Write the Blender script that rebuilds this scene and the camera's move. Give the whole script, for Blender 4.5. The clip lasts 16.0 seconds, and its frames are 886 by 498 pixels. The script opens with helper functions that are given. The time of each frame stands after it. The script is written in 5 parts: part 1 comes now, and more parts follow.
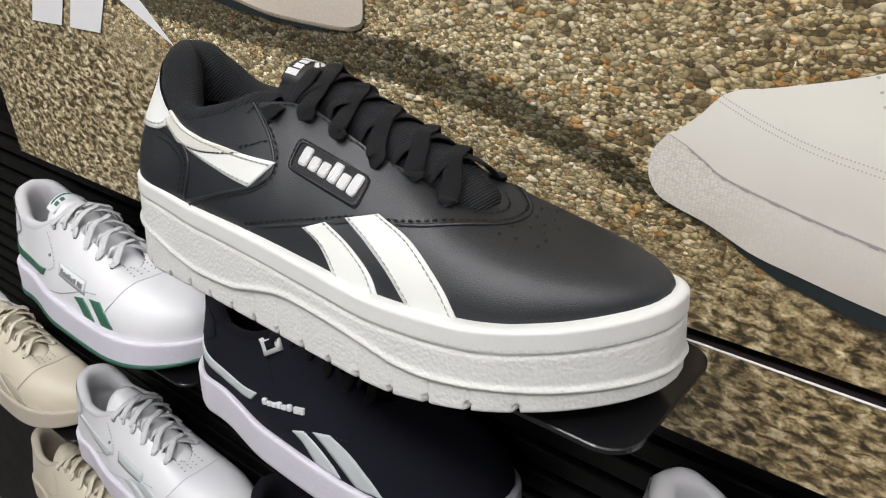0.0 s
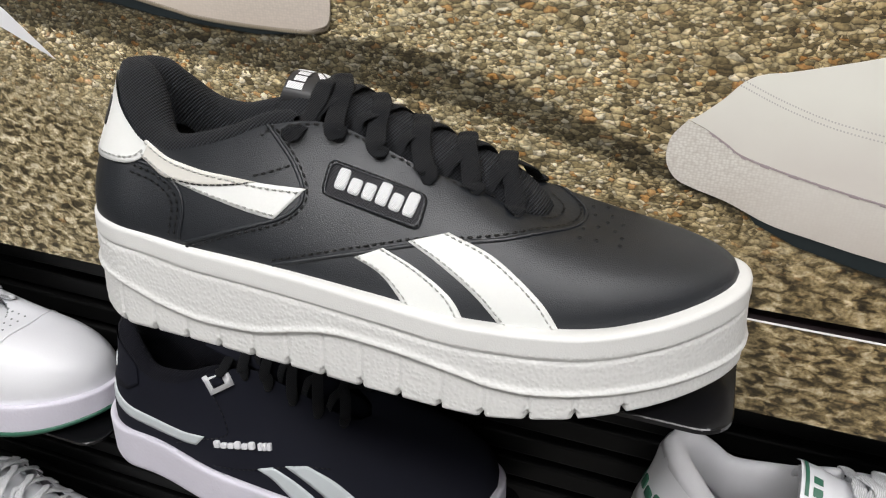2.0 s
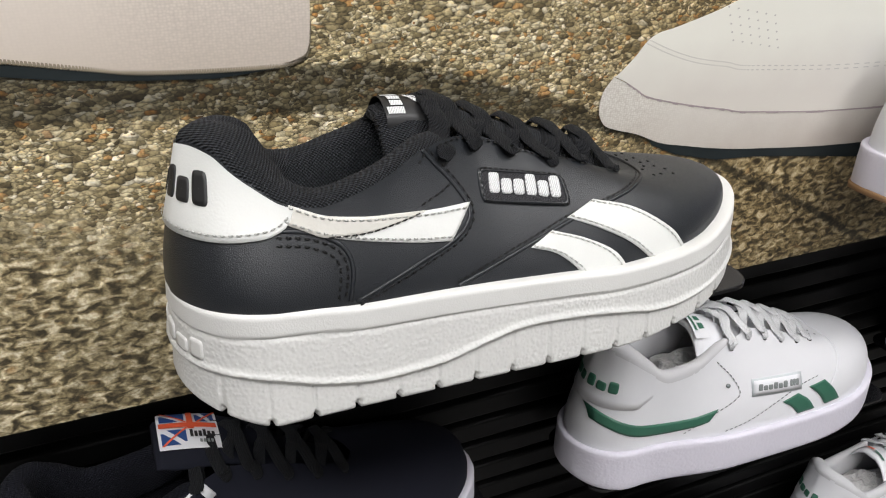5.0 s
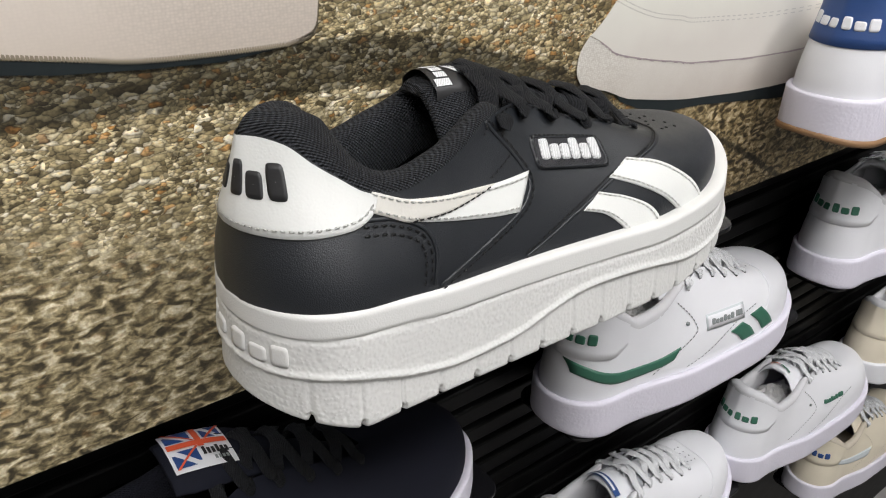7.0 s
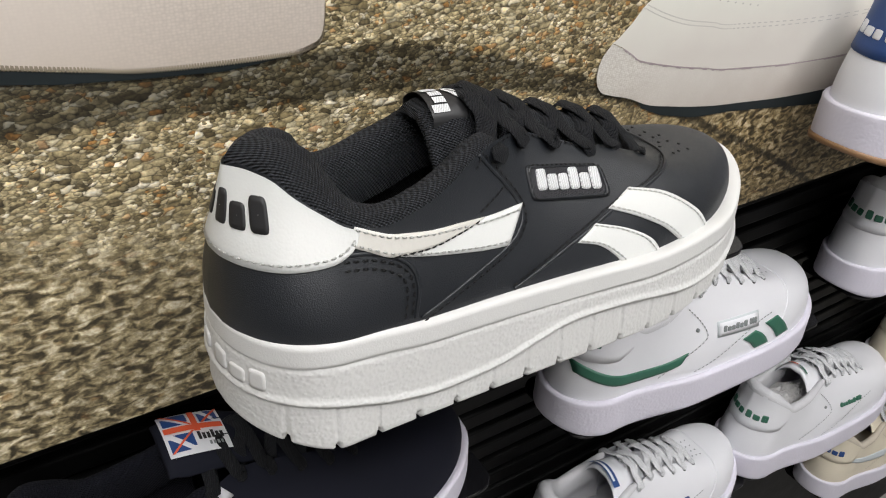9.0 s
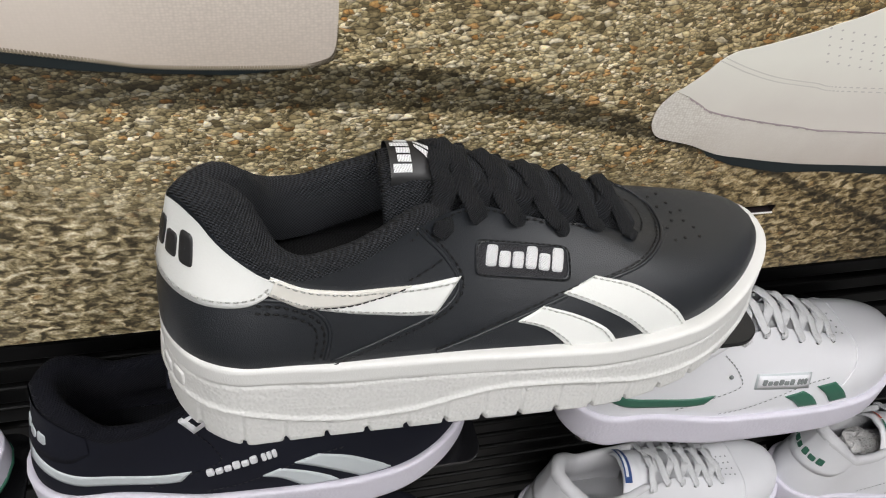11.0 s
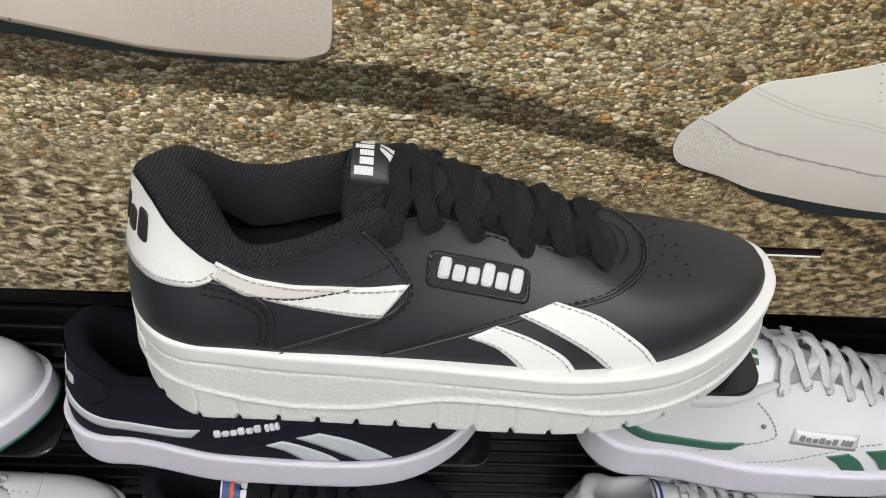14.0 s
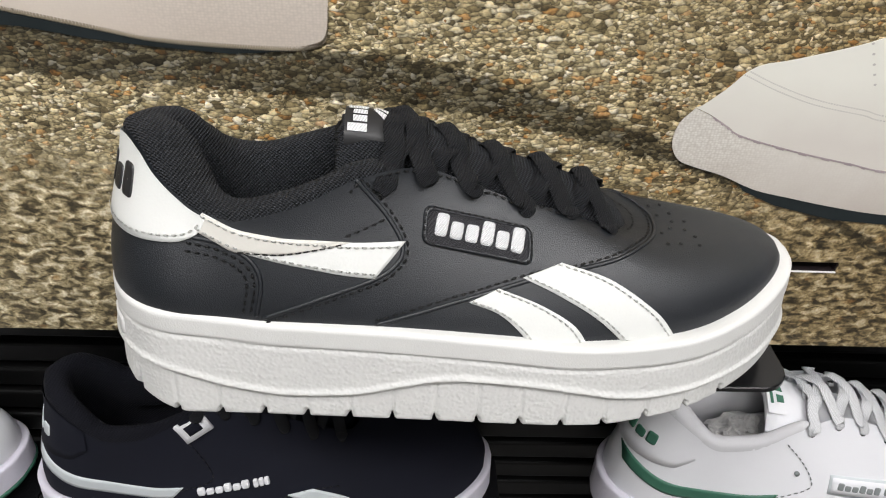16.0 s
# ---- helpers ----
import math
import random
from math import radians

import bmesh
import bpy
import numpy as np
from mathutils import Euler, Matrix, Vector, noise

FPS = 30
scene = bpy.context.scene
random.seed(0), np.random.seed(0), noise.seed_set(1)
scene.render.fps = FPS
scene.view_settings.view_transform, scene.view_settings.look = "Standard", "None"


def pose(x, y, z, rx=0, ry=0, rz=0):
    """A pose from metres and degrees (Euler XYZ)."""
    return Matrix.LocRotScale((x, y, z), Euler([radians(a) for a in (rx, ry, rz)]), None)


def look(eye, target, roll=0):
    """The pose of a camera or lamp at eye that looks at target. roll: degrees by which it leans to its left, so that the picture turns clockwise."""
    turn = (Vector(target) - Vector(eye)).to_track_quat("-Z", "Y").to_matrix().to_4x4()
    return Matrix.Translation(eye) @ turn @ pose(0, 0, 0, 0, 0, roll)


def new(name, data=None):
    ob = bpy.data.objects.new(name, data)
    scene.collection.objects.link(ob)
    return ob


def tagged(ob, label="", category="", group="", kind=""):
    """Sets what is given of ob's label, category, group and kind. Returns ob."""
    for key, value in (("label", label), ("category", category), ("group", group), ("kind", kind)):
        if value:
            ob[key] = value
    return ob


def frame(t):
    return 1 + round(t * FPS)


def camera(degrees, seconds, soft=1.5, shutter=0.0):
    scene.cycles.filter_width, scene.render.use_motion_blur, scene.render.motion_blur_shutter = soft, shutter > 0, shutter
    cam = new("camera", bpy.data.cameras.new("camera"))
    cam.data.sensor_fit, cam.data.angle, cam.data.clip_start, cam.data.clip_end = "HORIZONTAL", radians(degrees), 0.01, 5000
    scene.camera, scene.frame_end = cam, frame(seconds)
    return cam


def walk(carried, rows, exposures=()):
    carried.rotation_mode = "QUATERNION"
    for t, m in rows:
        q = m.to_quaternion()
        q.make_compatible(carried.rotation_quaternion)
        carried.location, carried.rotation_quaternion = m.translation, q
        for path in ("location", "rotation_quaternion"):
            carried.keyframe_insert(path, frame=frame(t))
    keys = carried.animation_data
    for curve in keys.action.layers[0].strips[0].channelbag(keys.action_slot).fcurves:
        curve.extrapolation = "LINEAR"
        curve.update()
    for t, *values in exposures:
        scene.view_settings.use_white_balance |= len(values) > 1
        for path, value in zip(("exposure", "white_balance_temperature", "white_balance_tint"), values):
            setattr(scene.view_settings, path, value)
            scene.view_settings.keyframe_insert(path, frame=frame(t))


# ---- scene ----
cam = camera(60.2, 16.0, soft=1.1)
PATH = [
    (0.0, pose(0.2482, -0.2016, 1.4180, 61.128, 2.033, 38.454)),
    (0.5, pose(0.2427, -0.2036, 1.4175, 60.712, 1.711, 36.814)),
    (1.0, pose(0.2237, -0.2105, 1.4176, 60.086, 1.346, 33.382)),
    (1.5, pose(0.1865, -0.2223, 1.4224, 59.405, 0.894, 27.780)),
    (2.0, pose(0.1390, -0.2411, 1.4271, 59.002, 0.393, 20.430)),
    (2.5, pose(0.0908, -0.2622, 1.4289, 59.035, -0.205, 12.245)),
    (3.0, pose(0.0395, -0.2761, 1.4312, 59.490, -0.860, 3.967)),
    (3.5, pose(-0.0097, -0.2813, 1.4293, 60.135, -1.456, -3.822)),
    (6.0, pose(-0.1867, -0.2212, 1.4231, 59.774, -2.192, -32.304)),
    (6.5, pose(-0.2005, -0.2076, 1.4188, 59.267, -2.340, -35.097)),
    (7.0, pose(-0.2057, -0.2019, 1.4205, 58.756, -2.508, -36.720)),
    (7.5, pose(-0.2046, -0.1979, 1.4203, 58.242, -2.596, -37.359)),
    (8.0, pose(-0.2042, -0.1969, 1.4227, 57.677, -2.743, -37.085)),
    (10.5, pose(-0.1071, -0.1998, 1.5046, 45.947, -6.405, -17.436)),
    (11.0, pose(-0.0841, -0.1917, 1.5188, 42.948, -6.431, -12.519)),
    (11.5, pose(-0.0585, -0.1824, 1.5306, 40.621, -5.986, -8.324)),
    (12.0, pose(-0.0360, -0.1782, 1.5342, 39.097, -5.326, -5.083)),
    (12.5, pose(-0.0248, -0.1782, 1.5352, 38.405, -4.677, -2.832)),
    (13.0, pose(-0.0175, -0.1811, 1.5357, 38.421, -4.239, -1.487)),
    (13.5, pose(-0.0138, -0.1838, 1.5354, 39.204, -4.012, -0.818)),
    (14.0, pose(-0.0133, -0.1918, 1.5292, 40.933, -3.888, -0.488)),
    (14.5, pose(-0.0112, -0.2000, 1.5141, 43.468, -3.720, -0.381)),
    (15.0, pose(-0.0101, -0.2100, 1.4921, 46.488, -3.468, -0.504)),
    (15.5, pose(-0.0084, -0.2230, 1.4746, 49.690, -3.144, -0.808)),
    (16.0, pose(-0.0075, -0.2351, 1.4625, 52.892, -2.800, -1.119)),
]

EXPOSURES = [(0.0, 0.0), (3.5, 0.02), (8.0, -0.02), (11.0, -0.12), (13.5, -0.10), (15.0, -0.08), (16.0, 0.04)]
walk(cam, PATH, EXPOSURES)

# ---- light ----
world = bpy.data.worlds.new("world")
scene.world = world
world.use_nodes = True
world.node_tree.nodes["Background"].inputs[0].default_value = (0.9, 0.95, 1.0, 1)
world.node_tree.nodes["Background"].inputs[1].default_value = 0.06


def panel_light(name, m, sx, sy, power, colour=(1.0, 0.985, 0.99)):
    d = bpy.data.lights.new(name, "AREA")
    d.shape, d.size, d.size_y, d.energy, d.color = "RECTANGLE", sx, sy, power, colour
    ob = new(name, d)
    ob.matrix_world = m
    return ob


panel_light("ceiling_light_lamp", look((-0.55, -0.80, 2.84), (0.0, 0.0, 1.25)), 1.2, 0.35, 33)
panel_light("ceiling_light_lamp", look((0.75, -0.80, 2.84), (0.1, 0.0, 1.25)), 1.2, 0.35, 33)
panel_light("ceiling_light_lamp", look((0.0, -2.6, 2.84), (0.0, -0.5, 1.2)), 2.4, 0.5, 20)


# ---- materials ----
def nodes_of(name):
    mat = bpy.data.materials.new(name)
    mat.use_nodes = True
    nt = mat.node_tree
    return mat, nt, nt.nodes["Principled BSDF"]


def add(nt, kind, **values):
    n = nt.nodes.new(kind)
    for k, v in values.items():
        if k in n.inputs:
            n.inputs[k].default_value = v
    return n


def maths(nt, op, a, b=0.0, c=0.0):
    n = nt.nodes.new("ShaderNodeMath")
    n.operation = op
    for i, v in enumerate((a, b, c)):
        if isinstance(v, (int, float)):
            n.inputs[i].default_value = v
        else:
            nt.links.new(v, n.inputs[i])
    return n.outputs[0]


def mixed(nt, fac, a, b):
    n = nt.nodes.new("ShaderNodeMix")
    n.data_type = "RGBA"
    for i, v in ((0, fac), (6, a), (7, b)):
        if isinstance(v, (int, float, tuple)):
            n.inputs[i].default_value = v
        else:
            nt.links.new(v, n.inputs[i])
    return n.outputs[2]


def surface(name, colour, rough, kind="noise", scale=900.0, bump=0.3, depth=0.0005, vary=0.12, metal=0.0, coat=0.0, spec=0.5, thread=1.15, stretch=(1, 1, 1)):
    """Base colour with soft stains and a fine relief: 'noise', 'cells' (grained leather, rubber) or 'weave'."""
    mat, nt, b = nodes_of(name)
    L = nt.links.new
    tc = nt.nodes.new("ShaderNodeTexCoord")
    mp = nt.nodes.new("ShaderNodeMapping")
    mp.inputs["Scale"].default_value = stretch
    L(tc.outputs["Object"], mp.inputs["Vector"])
    big = add(nt, "ShaderNodeTexNoise", Scale=38.0, Detail=5.0, Roughness=0.6)
    L(mp.outputs[0], big.inputs["Vector"])
    fine = add(nt, "ShaderNodeTexNoise", Scale=scale * 1.7, Detail=2.0)
    L(mp.outputs[0], fine.inputs["Vector"])
    if kind == "cells":
        v = add(nt, "ShaderNodeTexVoronoi", Scale=scale)
        v.feature = "SMOOTH_F1"
        L(mp.outputs[0], v.inputs["Vector"])
        h = maths(nt, "SUBTRACT", maths(nt, "MULTIPLY", fine.outputs[0], 0.1), v.outputs["Distance"])
    elif kind == "weave":
        s = nt.nodes.new("ShaderNodeSeparateXYZ")
        L(mp.outputs[0], s.inputs[0])
        sx = maths(nt, "SINE", maths(nt, "MULTIPLY", maths(nt, "ADD", s.outputs[0], maths(nt, "MULTIPLY", s.outputs[1], 0.7)), scale))
        sz = maths(nt, "SINE", maths(nt, "MULTIPLY", maths(nt, "ADD", s.outputs[2], maths(nt, "MULTIPLY", s.outputs[1], 0.7)), scale))
        h = maths(nt, "ADD", maths(nt, "MULTIPLY", sx, sz), maths(nt, "MULTIPLY", fine.outputs[0], 0.5))
    else:
        h = fine.outputs[0]
    bp = nt.nodes.new("ShaderNodeBump")
    bp.inputs["Strength"].default_value, bp.inputs["Distance"].default_value = bump, depth
    L(h, bp.inputs["Height"])
    L(bp.outputs[0], b.inputs["Normal"])
    k = maths(nt, "ADD", maths(nt, "MULTIPLY", big.outputs[0], 0.7), maths(nt, "MULTIPLY", fine.outputs[0], 0.3))
    lo = tuple(c * (1 - vary) for c in colour) + (1,)
    hi = tuple(min(1, c * (1 + vary)) for c in colour) + (1,)
    base = mixed(nt, k, lo, hi)
    if kind == "weave":
        kk = nt.nodes.new("ShaderNodeClamp")
        L(maths(nt, "MULTIPLY_ADD", h, 0.5, 0.45), kk.inputs[0])
        base = mixed(nt, kk.outputs[0], tuple(c * 0.45 for c in colour) + (1,), tuple(min(1, c * thread) for c in colour) + (1,))
    L(base, b.inputs["Base Color"])
    L(maths(nt, "ADD", rough - 0.08, maths(nt, "MULTIPLY", big.outputs[0], 0.16)), b.inputs["Roughness"])
    b.inputs["Metallic"].default_value = metal
    b.inputs["Coat Weight"].default_value = coat
    b.inputs["Specular IOR Level"].default_value = spec
    if kind == "weave":
        b.inputs["Sheen Weight"].default_value = 0.015
    return mat


M_LEATHER = surface("black_leather", (0.0090, 0.0112, 0.0148), 0.44, "cells", 2500, 0.60, 0.00024, 0.22, spec=0.66)
M_BMESH = surface("black_mesh_fabric", (0.0033, 0.0036, 0.0043), 0.7, "weave", 3700, 1.0, 0.0011, 0.3, thread=15.0, spec=0.25)
M_BLINING = surface("black_lining_weave", (0.0034, 0.0034, 0.0038), 0.8, "weave", 4600, 0.8, 0.0005, 0.3, thread=4.0, spec=0.25)
M_BLACE = surface("black_lace", (0.0026, 0.0029, 0.0036), 0.7, "weave", 5600, 1.0, 0.0005, 0.3, thread=8.0, spec=0.25)
M_WLEATHER = surface("white_leather", (0.68, 0.69, 0.67), 0.45, "cells", 1100, 0.2, 0.0003, 0.05)
M_BEIGE = surface("pale_grey_leather", (0.60, 0.585, 0.54), 0.5, "cells", 1100, 0.2, 0.0003, 0.05)
M_RUBBER = surface("white_rubber_smooth", (0.64, 0.64, 0.625), 0.5, "cells", 1500, 0.25, 0.0003, 0.05)
M_GRAIN = surface("white_rubber_grained", (0.62, 0.62, 0.605), 0.5, "cells", 640, 0.60, 0.00055, 0.05)
M_BTHREAD = surface("black_thread", (0.004, 0.004, 0.004), 0.6, "noise", 3000, 0.3, 0.0002, 0.2)
M_WTHREAD = surface("grey_white_thread", (0.54, 0.54, 0.52), 0.7, "noise", 3000, 0.3, 0.0002, 0.1)
M_EMBROID = surface("white_embroidery", (0.78, 0.79, 0.80), 0.7, "weave", 5200, 0.6, 0.0003, 0.08)
M_PATCH = surface("charcoal_patch_weave", (0.035, 0.035, 0.04), 0.8, "weave", 4200, 0.9, 0.0004, 0.35)
M_INK = surface("black_print", (0.015, 0.015, 0.016), 0.5, "noise", 2000, 0.1, 0.0002, 0.1)
M_ACRYL = surface("black_acrylic", (0.006, 0.006, 0.007), 0.22, "noise", 300, 0.02, 0.0002, 0.2)
M_SLAT = surface("black_slat_paint", (0.0028, 0.0028, 0.0028), 0.5, "noise", 400, 0.08, 0.0003, 0.3, spec=0.18)
M_SUEDE = surface("navy_suede", (0.0085, 0.0095, 0.0165), 0.85, "noise", 1500, 0.3, 0.0003, 0.3, spec=0.2)
M_NAVYFAB = surface("navy_fabric", (0.007, 0.0075, 0.012), 0.85, "weave", 3000, 0.6, 0.0004, 0.3, spec=0.15)
M_SILVER = surface("pale_grey_trim", (0.52, 0.56, 0.58), 0.45, "noise", 1200, 0.15, 0.0002, 0.08)
M_LILAC = surface("white_sole_rubber", (0.64, 0.62, 0.70), 0.55, "cells", 480, 0.45, 0.0005, 0.05)
M_WHITE = surface("bright_white_leather", (0.72, 0.725, 0.755), 0.4, "cells", 900, 0.12, 0.0003, 0.04)
M_WLACE = surface("white_lace", (0.72, 0.73, 0.75), 0.8, "weave", 7000, 0.5, 0.0003, 0.08)
M_WLINING = surface("white_terry_lining", (0.56, 0.56, 0.58), 0.9, "noise", 1400, 0.6, 0.0006, 0.1)
M_GREEN = surface("green_leather", (0.035, 0.13, 0.085), 0.45, "cells", 900, 0.15, 0.0003, 0.1)
M_GRAYTXT = surface("grey_print", (0.20, 0.22, 0.22), 0.5, "noise", 1500, 0.1, 0.0002, 0.1)
M_CREAM = surface("cream_leather", (0.66, 0.60, 0.48), 0.5, "cells", 900, 0.2, 0.0003, 0.08)
M_TAN = surface("beige_suede", (0.50, 0.45, 0.37), 0.85, "noise", 1500, 0.3, 0.0003, 0.12)
M_BLUE = surface("blue_leather", (0.02, 0.06, 0.20), 0.45, "cells", 900, 0.15, 0.0003, 0.1)
M_RED = surface("red_print", (0.66, 0.10, 0.04), 0.6, "noise", 1500, 0.1, 0.0002, 0.1)
M_GUM = surface("gum_rubber", (0.28, 0.16, 0.08), 0.5, "noise", 700, 0.2, 0.0003, 0.1)
M_PAPER = surface("white_tissue_paper", (0.62, 0.61, 0.60), 0.8, "noise", 160, 0.8, 0.004, 0.1)
M_PAINT = surface("off_white_wall_paint", (0.62, 0.61, 0.58), 0.8, "noise", 220, 0.1, 0.0005, 0.05)
M_TILE = surface("grey_floor_tile", (0.34, 0.33, 0.32), 0.35, "noise", 120, 0.05, 0.0005, 0.12)
M_CUT = surface("white_cut_edge", (0.75, 0.75, 0.72), 0.5, "noise", 500, 0.1, 0.0002, 0.05)
M_SLOT = surface("dark_slot", (0.016, 0.011, 0.012), 0.5, "noise", 300, 0.2, 0.0003, 0.4)
M_HOLE = surface("dark_hole", (0.004, 0.004, 0.004), 0.8, "noise", 900, 0.1, 0.0002, 0.2)


def lamp_material(name, strength):
    mat, nt, b = nodes_of(name)
    b.inputs["Base Color"].default_value = (0.9, 0.9, 0.9, 1)
    b.inputs["Emission Color"].default_value = (1, 0.98, 0.95, 1)
    b.inputs["Emission Strength"].default_value = strength
    return mat


def gravel_print():
    """A printed photograph of a gravel road seen at a low angle, sharp in the middle and blurred near its foot, with a shadow across it."""
    mat, nt, b = nodes_of("gravel_photo_print")
    L = nt.links.new
    tc = nt.nodes.new("ShaderNodeTexCoord")
    s = nt.nodes.new("ShaderNodeSeparateXYZ")
    L(tc.outputs["Object"], s.inputs[0])
    x, z = s.outputs[0], s.outputs[2]

    def layer(scale, tall, smooth, seed, warp):
        mp = nt.nodes.new("ShaderNodeMapping")
        mp.inputs["Scale"].default_value = (scale, 1, scale * tall)
        mp.inputs["Location"].default_value = (seed, 0, seed * 0.7)
        L(tc.outputs["Object"], mp.inputs["Vector"])
        nz = add(nt, "ShaderNodeTexNoise", Scale=1.3, Detail=3.0)
        L(mp.outputs[0], nz.inputs["Vector"])
        av = nt.nodes.new("ShaderNodeVectorMath")
        av.operation = "MULTIPLY_ADD"
        L(nz.outputs["Color"], av.inputs[0])
        av.inputs[1].default_value = (warp, 0, warp)
        L(mp.outputs[0], av.inputs[2])
        v = add(nt, "ShaderNodeTexVoronoi", Scale=1.0, Smoothness=smooth, Randomness=1.0)
        v.feature = "SMOOTH_F1" if smooth > 0.3 else "F1"
        v.voronoi_dimensions = "3D"
        L(av.outputs[0], v.inputs["Vector"])
        sep = nt.nodes.new("ShaderNodeSeparateColor")
        L(v.outputs["Color"], sep.inputs[0])
        ramp = nt.nodes.new("ShaderNodeValToRGB")
        cr = ramp.color_ramp
        stops = [(0.0, (0.10, 0.078, 0.040)), (0.2, (0.22, 0.175, 0.090)), (0.45, (0.41, 0.335, 0.185)), (0.65, (0.54, 0.45, 0.265)),
                 (0.85, (0.62, 0.535, 0.34)), (1.0, (0.78, 0.71, 0.54))]
        cr.elements[0].position, cr.elements[0].color = stops[0][0], (*stops[0][1], 1)
        cr.elements[1].position, cr.elements[1].color = stops[-1][0], (*stops[-1][1], 1)
        for p, c in stops[1:-1]:
            cr.elements.new(p).color = (*c, 1)
        L(sep.outputs[0], ramp.inputs[0])
        rust = mixed(nt, maths(nt, "MULTIPLY", maths(nt, "GREATER_THAN", sep.outputs[1], 0.93), 0.7), ramp.outputs[0], (0.42, 0.20, 0.05, 1))
        # gaps between the stones
        if smooth > 0.3:
            edge = maths(nt, "MULTIPLY_ADD", v.outputs["Distance"], -1.9, 1.75)
        else:
            g = add(nt, "ShaderNodeTexVoronoi", Scale=1.0, Randomness=1.0)
            g.feature = "DISTANCE_TO_EDGE"
            L(av.outputs[0], g.inputs["Vector"])
            edge = maths(nt, "MULTIPLY_ADD", g.outputs["Distance"], 3.6, 0.42)
        away = nt.nodes.new("ShaderNodeVectorMath")
        away.operation = "SUBTRACT"
        L(av.outputs[0], away.inputs[0])
        L(v.outputs["Position"], away.inputs[1])
        tilt = nt.nodes.new("ShaderNodeVectorMath")
        tilt.operation = "DOT_PRODUCT"
        L(away.outputs[0], tilt.inputs[0])
        tilt.inputs[1].default_value = (-0.45, 0.0, 1.0)
        lit = maths(nt, "MULTIPLY_ADD", tilt.outputs["Value"], 0.85, 1.02)
        n = nt.nodes.new("ShaderNodeMix")
        n.data_type, n.blend_type = "RGBA", "MULTIPLY"
        n.inputs[0].default_value = 1.0
        L(rust, n.inputs[6])
        cc = nt.nodes.new("ShaderNodeCombineColor")
        e = maths(nt, "MULTIPLY", maths(nt, "MINIMUM", maths(nt, "MAXIMUM", edge, 0.12), 1.15), lit)
        for i in range(3):
            L(e, cc.inputs[i])
        L(cc.outputs[0], n.inputs[7])
        return n.outputs[2]

    fine = layer(360, 1.75, 0.2, 3.0, 1.0)
    mid = layer(205, 1.9, 0.2, 17.0, 1.0)
    # out of focus stones: stretched blots of tan and brown
    wide = nt.nodes.new("ShaderNodeMapping")
    wide.inputs["Scale"].default_value = (130, 1, 230)
    L(tc.outputs["Object"], wide.inputs["Vector"])
    blot = add(nt, "ShaderNodeTexNoise", Scale=1.0, Detail=2.2, Roughness=0.5, Distortion=0.6)
    L(wide.outputs[0], blot.inputs["Vector"])
    tone = nt.nodes.new("ShaderNodeValToRGB")
    tone.color_ramp.elements[0].position, tone.color_ramp.elements[0].color = 0.36, (0.050, 0.040, 0.022, 1)
    tone.color_ramp.elements[1].position, tone.color_ramp.elements[1].color = 0.66, (0.70, 0.62, 0.44, 1)
    for p, c in ((0.44, (0.14, 0.112, 0.060)), (0.51, (0.30, 0.242, 0.132)), (0.58, (0.45, 0.38, 0.235))):
        tone.color_ramp.elements.new(p).color = (*c, 1)
    L(blot.outputs[0], tone.inputs[0])
    hue = add(nt, "ShaderNodeTexNoise", Scale=0.8, Detail=1.0)
    L(wide.outputs[0], hue.inputs["Vector"])
    hk = nt.nodes.new("ShaderNodeClamp")
    L(maths(nt, "MULTIPLY_ADD", hue.outputs["Color"], 8.0, -5.0), hk.inputs[0])
    soft = mixed(nt, maths(nt, "MULTIPLY", hk.outputs[0], 0.55), tone.outputs[0], (0.40, 0.22, 0.08, 1))
    cl = nt.nodes.new("ShaderNodeClamp")
    aside = maths(nt, "ADD", maths(nt, "MAXIMUM", maths(nt, "SUBTRACT", -0.10, x), 0.0), maths(nt, "MULTIPLY", maths(nt, "MAXIMUM", maths(nt, "SUBTRACT", x, 0.13), 0.0), 0.6))
    L(maths(nt, "MULTIPLY_ADD", aside, 5.5, maths(nt, "MULTIPLY_ADD", z, -22.0, -0.9)), cl.inputs[0])
    nb = add(nt, "ShaderNodeTexNoise", Scale=60.0, Detail=3.0)
    L(tc.outputs["Object"], nb.inputs["Vector"])
    pick = maths(nt, "GREATER_THAN", nb.outputs[0], 0.5)
    body = mixed(nt, pick, fine, mid)
    body = mixed(nt, cl.outputs[0], body, soft)
    grit = add(nt, "ShaderNodeTexNoise", Scale=620.0, Detail=3.0)
    L(tc.outputs["Object"], grit.inputs["Vector"])
    gm = nt.nodes.new("ShaderNodeMix")
    gm.data_type, gm.blend_type = "RGBA", "OVERLAY"
    gm.inputs[0].default_value = 0.55
    L(body, gm.inputs[6])
    gg = nt.nodes.new("ShaderNodeCombineColor")
    gv = maths(nt, "MULTIPLY_ADD", grit.outputs[0], 1.9, -0.42)
    for i in range(3):
        L(gv, gg.inputs[i])
    L(gg.outputs[0], gm.inputs[7])
    body = gm.outputs[2]
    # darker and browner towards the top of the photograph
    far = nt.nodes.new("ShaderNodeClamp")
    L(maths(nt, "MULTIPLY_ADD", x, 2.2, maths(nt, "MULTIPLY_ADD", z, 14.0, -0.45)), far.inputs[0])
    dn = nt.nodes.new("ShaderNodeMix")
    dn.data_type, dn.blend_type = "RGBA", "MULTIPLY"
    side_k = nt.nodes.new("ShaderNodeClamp")
